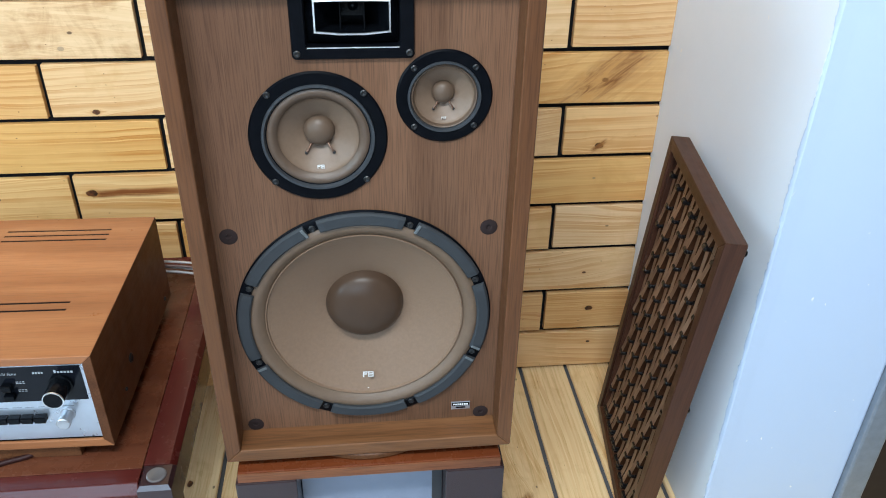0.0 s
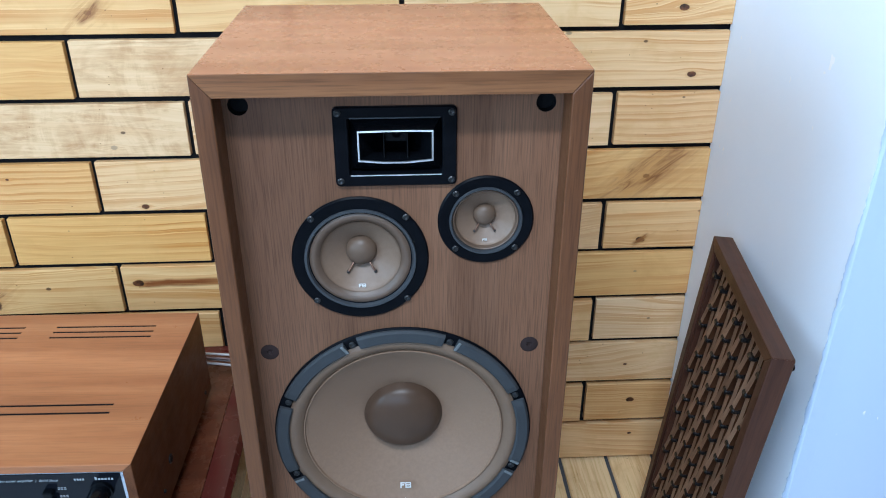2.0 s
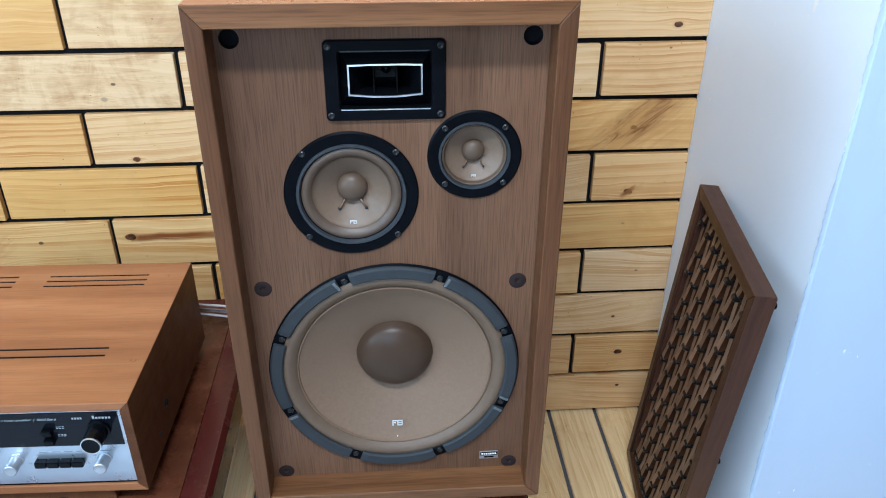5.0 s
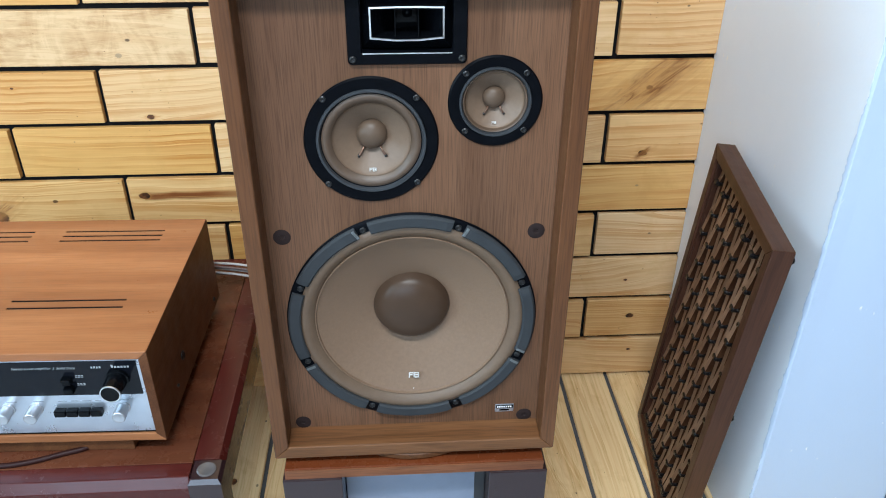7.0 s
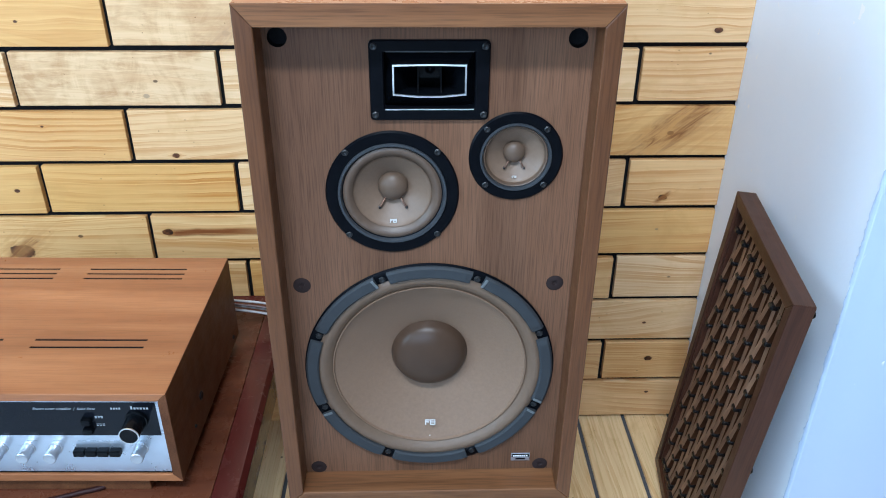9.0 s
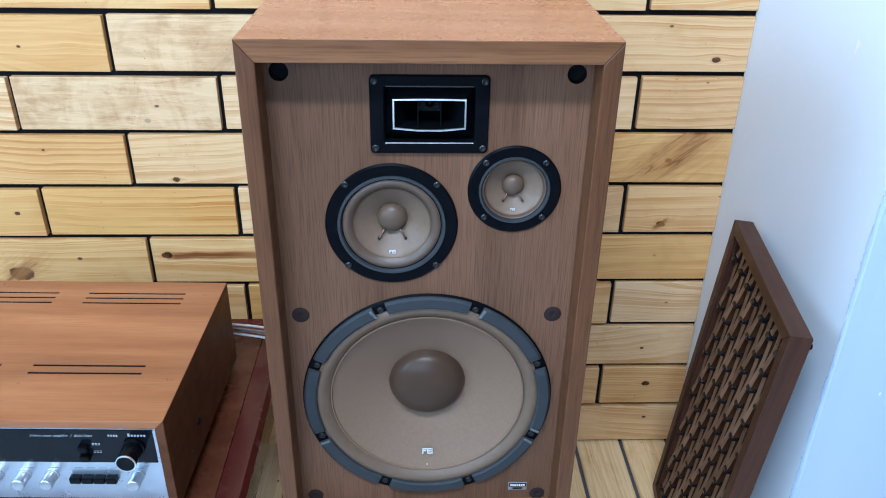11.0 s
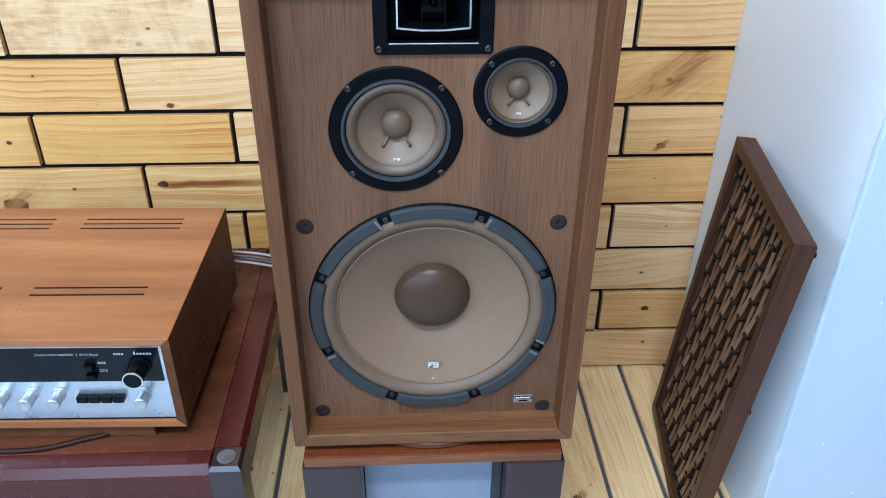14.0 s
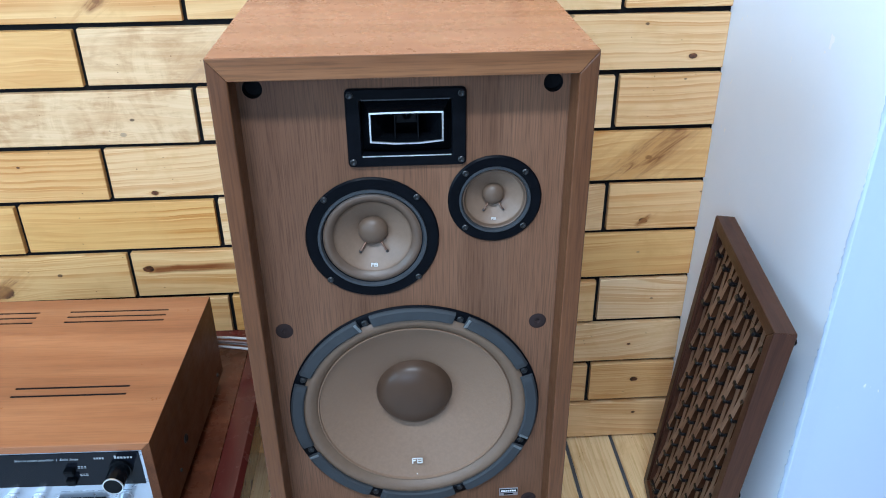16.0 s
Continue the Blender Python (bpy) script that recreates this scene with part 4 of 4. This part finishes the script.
    for x, w in ((-0.136, 0.012), (-0.119, 0.012), (-0.103, 0.012), (-0.086, 0.008), (-0.058, 0.018), (-0.170, 0.014), (-0.206, 0.014)):
        part("print_mark", box((x, fy - 0.0004, 0.0765), (x + w, fy + 0.0004, 0.0773)), M_doorframe, face)
    part("dial_scale", box((fx0 + 0.02, fy - 0.0012, 0.1215), (-0.255, fy - 0.0006, 0.1221)), M_ring, face, "thin dial scale line")


build_receiver(amp)

for i, (dz, dy, mt) in enumerate(((0.0, 0.0, M_wire), (0.006, 0.004, M_wire), (0.011, 0.0, M_wire_d), (0.015, 0.006, M_wire), (-0.006, 0.003, M_wire_d))):
    z0 = 0.026 + dz
    w = tube([(-0.44, 0.402 + dy, z0 + 0.02), (-0.41, 0.44 + dy, z0 + 0.012), (-0.36, 0.45 + dy, z0), (-0.29, 0.452 + dy, z0 - 0.012 + 0.002 * i), (-0.20, 0.46 + dy, z0 - 0.05), (-0.12, 0.47, z0 - 0.2), (-0.10, 0.45, FLOOR + 0.01), (0.05, 0.46, FLOOR + 0.003)], 0.0024, "speaker_cable", mt)
    tagged(w, "thin grey and brown cable running behind the loudspeaker", "cable", "cables behind the receiver")
strap = tube([(-0.98, 0.075, ZT + 0.0035), (-0.85, 0.052, ZT + 0.0035), (-0.74, 0.036, ZT + 0.0035), (-0.65, 0.027, ZT + 0.0035), (-0.59, 0.025, ZT + 0.0035), (-0.55, 0.029, ZT + 0.0035), (-0.515, 0.041, ZT + 0.0035), (-0.495, 0.049, ZT + 0.0035), (-0.47, 0.054, ZT + 0.0035), (-0.45, 0.075, ZT + 0.0035)], 0.0040, "power_cord", M_strap)
tagged(strap, "maroon cord curving over the tabletop", "cord")

# ---- woven grille leaning on the wall ----
gv = Vector((0.044, -0.028, 0.646)).normalized()
gu = Vector((-0.040, -0.331, 0.004))
gu = (gu - gv * gu.dot(gv)).normalized()
gn = gu.cross(gv)
if gn.x < 0:
    gn = -gn
GW, GH, GT = 0.338, 0.648, 0.0325
gm = Matrix((gu, gn, gv)).transposed().to_4x4()
gm.translation = Vector((0.488, 0.449, -0.373))
low = min((gm @ Vector((x, y, 0))).z for x in (0, GW) for y in (0, GT))
gm.translation.z += FLOOR - low
grille = empty("speaker_grille", gm, "walnut framed speaker grille of woven wood strips, leaning on the wall", "speaker grille")


def build_grille(g):
    r, t = 0.020, GT
    # frame: mitred, with a stepped inner lip
    for s in (0, 1):
        x = lambda d: d if s == 0 else GW - d
        part("stile", prism([(x(0), 0), (x(0), GH), (x(r), GH - r), (x(r), r)], "y", 0, t, 0.0015), M_frame, g)
        part("inner_lip", prism([(x(r + 0.0002), r), (x(r + 0.0002), GH - r), (x(r + 0.006), GH - r - 0.006), (x(r + 0.006), r + 0.006)], "y", 0.005, t, 0.001), M_frame, g)
        z = lambda d: d if s == 0 else GH - d
        part("rail", prism([(0, z(0)), (GW, z(0)), (GW - r, z(r)), (r, z(r))], "y", 0, t, 0.0015), M_frame_x, g)
        part("inner_lip", prism([(r, z(r + 0.0002)), (GW - r, z(r + 0.0002)), (GW - r - 0.006, z(r + 0.006)), (r + 0.006, z(r + 0.006))], "y", 0.005, t, 0.001), M_frame_x, g)
    x0, x1, z0, z1 = r + 0.006, GW - r - 0.006, r + 0.006, GH - r - 0.006
    cols, px, pz, first = 13, 0.0224, 0.0502, 0.0346
    top = 0.5925  # height of the topmost row of strip ends
    yc = 0.0135
    ends = [top - pz * k for k in range(12) if top - pz * k > z0 + 0.004]
    for zc in ends:
        bm = lathe([(0.0030, x0), (0.0030, x1)], (0, 0, 0), 12)
        bmesh.ops.transform(bm, matrix=Matrix.Translation((0, yc + 0.003, zc)) @ Matrix.Rotation(radians(-90), 4, "Z"), verts=bm.verts)
        part("rod", bm, M_rod, g, "dark horizontal dowel", True)
    per = 2 * pz
    half = px * 0.275

    def slat(length):
        """One slat: deep at its top, standing proud at its lower end."""
        lean = 0.0062 * min(1.0, length / per + 0.2)
        side = [(yc + 0.006, 0), (yc - lean + 0.001, 0)]
        for k in range(8):
            f = k / 7
            side.append((yc - lean * (1 - f) ** 1.3, 0.0015 + 0.5 * length * f))
        side += [(yc + 0.0005, length), (yc + 0.006, length)]
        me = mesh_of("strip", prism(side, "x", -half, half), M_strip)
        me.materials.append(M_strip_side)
        # flanks take the copy with shade in its colour
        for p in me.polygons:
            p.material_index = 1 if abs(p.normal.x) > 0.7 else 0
        return me

    sizes = {}
    for c in range(cols):
        cuts = [z for k, z in enumerate(ends) if k % 2 == c % 2][::-1]
        for a, b in zip([z0] + cuts, cuts + [z1]):
            if b - a < 0.01:
                continue
            key = round(b - a, 3)
            if key not in sizes:
                sizes[key] = slat(b - a - 0.002)
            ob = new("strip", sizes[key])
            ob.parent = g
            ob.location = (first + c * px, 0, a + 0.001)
            bm = box((-half - 0.0014, yc - 0.0090, -0.0058), (half + 0.0014, yc + 0.004, 0.0036), 0.0026, 1)
            bmesh.ops.translate(bm, verts=bm.verts, vec=(first + c * px, 0, a - 0.001 if a > z0 + 0.004 else a + 0.0052))
            part("peg_end", bm, M_rod, g)
    part("backing_cloth", box((x0 - 0.004, t - 0.003, z0 - 0.004), (x1 + 0.004, t - 0.0015, z1 + 0.004)), M_black, g, "black cloth behind the strips")
    for x in (0.012, GW - 0.012):
        for z in (0.012, GH / 2, GH - 0.02):
            part("peg", lathe([(0.006, t - 0.001), (0.006, t + 0.003), (0.0045, t + 0.006), (0.00001, t + 0.007)], (x, 0, z), 16), M_blackgloss, g, "black plastic fixing peg", True)


build_grille(grille)

# ---- pine blocks and planks ----
PITCH_Z, LEN, GAP = 0.1075, 0.3725, 0.009
rng = random.Random(11)


def block_mesh(name, w, d, h, material, bev=0.0009):
    return mesh_of(name, box((-w / 2, -d / 2, -h / 2), (w / 2, d / 2, h / 2), bev, 1), material)


# boards with marks of their own: knot x, z, size, resin streak, warmth, figured patch
SPECIAL = {
    (0, -0.4): (-0.508, 0.110, 0.0075, 0.27, 0.05, 0.0),
    (2, -0.4): (-0.466, 0.272, 0.0050, 0.0, 0.05, 0.0),
    (0, -0.7): (-0.800, 0.068, 0.0170, 0.0, 0.35, 0.08),
    (1, -0.5): (-0.60, 0.20, 0.0, 0.0, 0.85, 0.0),
    (1, -0.2): (-0.2, 0.20, 0.0, 0.0, 0.0, 0.0),
    (2, -0.7): (-0.70, 0.33, 0.0022, 0.0, 0.75, 0.0),
    (3, -0.5): (-0.50, 0.388, 0.0040, 0.0, -0.6, 0.0),
    (4, -0.4): (-0.345, 0.500, 0.0050, 0.0, -0.5, 0.10),
    (4, -0.7): (-0.70, 0.52, 0.0025, 0.0, 0.0, 0.0),
    (5, -0.5): (-0.50, 0.62, 0.0045, 0.0, 0.0, 0.05),
    (5, -0.2): (-0.09, 0.60, 0.0085, 0.0, 0.0, 0.0),
    (5, 0.2): (0.30, 0.64, 0.0, 0.0, 0.0, 0.0),
    (5, 0.5): (0.49, 0.62, 0.0060, 0.0, 0.0, 0.0),
    (4, 0.4): (0.52, 0.505, 0.0055, 0.0, 0.15, 0.0),
    (3, 0.5): (0.45, 0.41, 0.0, 0.0, 0.45, 0.0),
    (3, 0.2): (0.35, 0.41, 0.0, 0.0, 0.1, 0.0),
    (2, 0.4): (0.462, 0.313, 0.0045, 0.0, 0.05, 0.16),
    (1, 0.5): (0.467, 0.179, 0.0062, 0.0, 0.45, 0.03),
    (0, 0.4): (0.45, 0.10, 0.0, 0.0, 0.05, 0.0),
    (-1, 0.5): (0.45, -0.01, 0.0, 0.0, 0.15, 0.0),
    (-2, 0.4): (0.47, -0.12, 0.0030, 0.0, 0.1, 0.0),
    (-3, 0.5): (0.492, -0.215, 0.0060, 0.0, 0.05, 0.0),
    (-4, 0.4): (0.50, -0.31, 0.0030, 0.0, 0.1, 0.0),
}
cache = {}


def lay_block(x0, x1, row, middle):
    w = x1 - x0 - GAP
    if w < 0.02:
        return
    zc = 0.0455 + PITCH_Z * (row + 0.5) + 0.006 * (x0 + x1) / 2
    key = round(w, 3)
    if key not in cache:
        cache[key] = block_mesh("wood_block", w, 0.016, PITCH_Z - GAP - 0.0015, M_pine)
    ob = new("wood_block", cache[key])
    ob.parent = wall_north
    ob.matrix_basis = pose((x0 + x1) / 2, WALL_Y + 0.008 + rng.uniform(-0.0012, 0.0012), zc, 0, 0, rng.uniform(-0.12, 0.12))
    has = rng.random() < 0.55
    kn = [rng.uniform(-w * 0.42, w * 0.42), rng.uniform(-0.03, 0.03), rng.choice((0.0028, 0.004, 0.005, 0.008)) if has else 0.0]
    fg = [0.0, rng.choice((0.0, -0.2, 0.15, 0.4, 0.7)), 0.0]
    sp = SPECIAL.get((row, middle))
    if sp:
        xx, zz, size, streak, tone, patch = sp
        kn, fg = [xx - (x0 + x1) / 2, zz - zc, size], [streak, tone, patch]
    ob["knot"] = kn
    ob["streak"], ob["warmth"], ob["patch"] = ([v] * 3 for v in fg)


# joints that sit a little off the regular bond
SLIP = {(0, -0.55): 0.0055, (1, -0.73): 0.0065, (1, -0.36): 0.002, (3, -0.36): -0.005, (3, 0.39): 0.003, (1, 0.39): 0.005, (-1, 0.39): 0.005, (-3, 0.39): 0.004}

for row in range(-4, 23):
    off = 0.0125 if row % 2 else 0.0125 - LEN / 2
    edges = [off + LEN * k for k in range(-8, 3)]
    edges = [LEFT_X] + [e for e in edges if LEFT_X + 0.05 < e < RIGHT_X - 0.02] + [RIGHT_X + 0.004]
    for a, b in zip(edges, edges[1:]):
        lay_block(a + SLIP.get((row, round(a, 2)), 0.0), b + SLIP.get((row, round(b, 2)), 0.0), row, round((a + b) / 2, 1))

PW, PG = 0.1073, 0.0085
plank_me = mesh_of("plank", box((-PW / 2 + PG / 2, -0.366, -0.011), (PW / 2 - PG / 2, 0.366, 0.0), 0.002, 1), M_pine_floor)
k0 = int((LEFT_X - 0.349) / PW) - 1
for k in range(k0, int((FAR_X - 0.349) / PW) + 1):
    ob = new("plank", plank_me)
    ob.parent = floor
    ob.location = (0.349 + (k + 0.5) * PW, WALL_Y + 0.012 - 0.366, FLOOR - 0.0005 * rng.random())
    own = {-1: (-0.030, -0.012, 0.009, 0.045), 0: (-0.13, 0.012, 0.006, 0.025)}.get(k)
    ob["knot"] = list(own[:3]) if own else [rng.uniform(-0.3, 0.3), rng.uniform(-0.03, 0.03), rng.choice((0.004, 0.006, 0.008))]
    ob["streak"], ob["warmth"], ob["patch"] = [0.0] * 3, [rng.choice((0.0, 0.05, 0.12))] * 3, [own[3] if own else 0.0] * 3
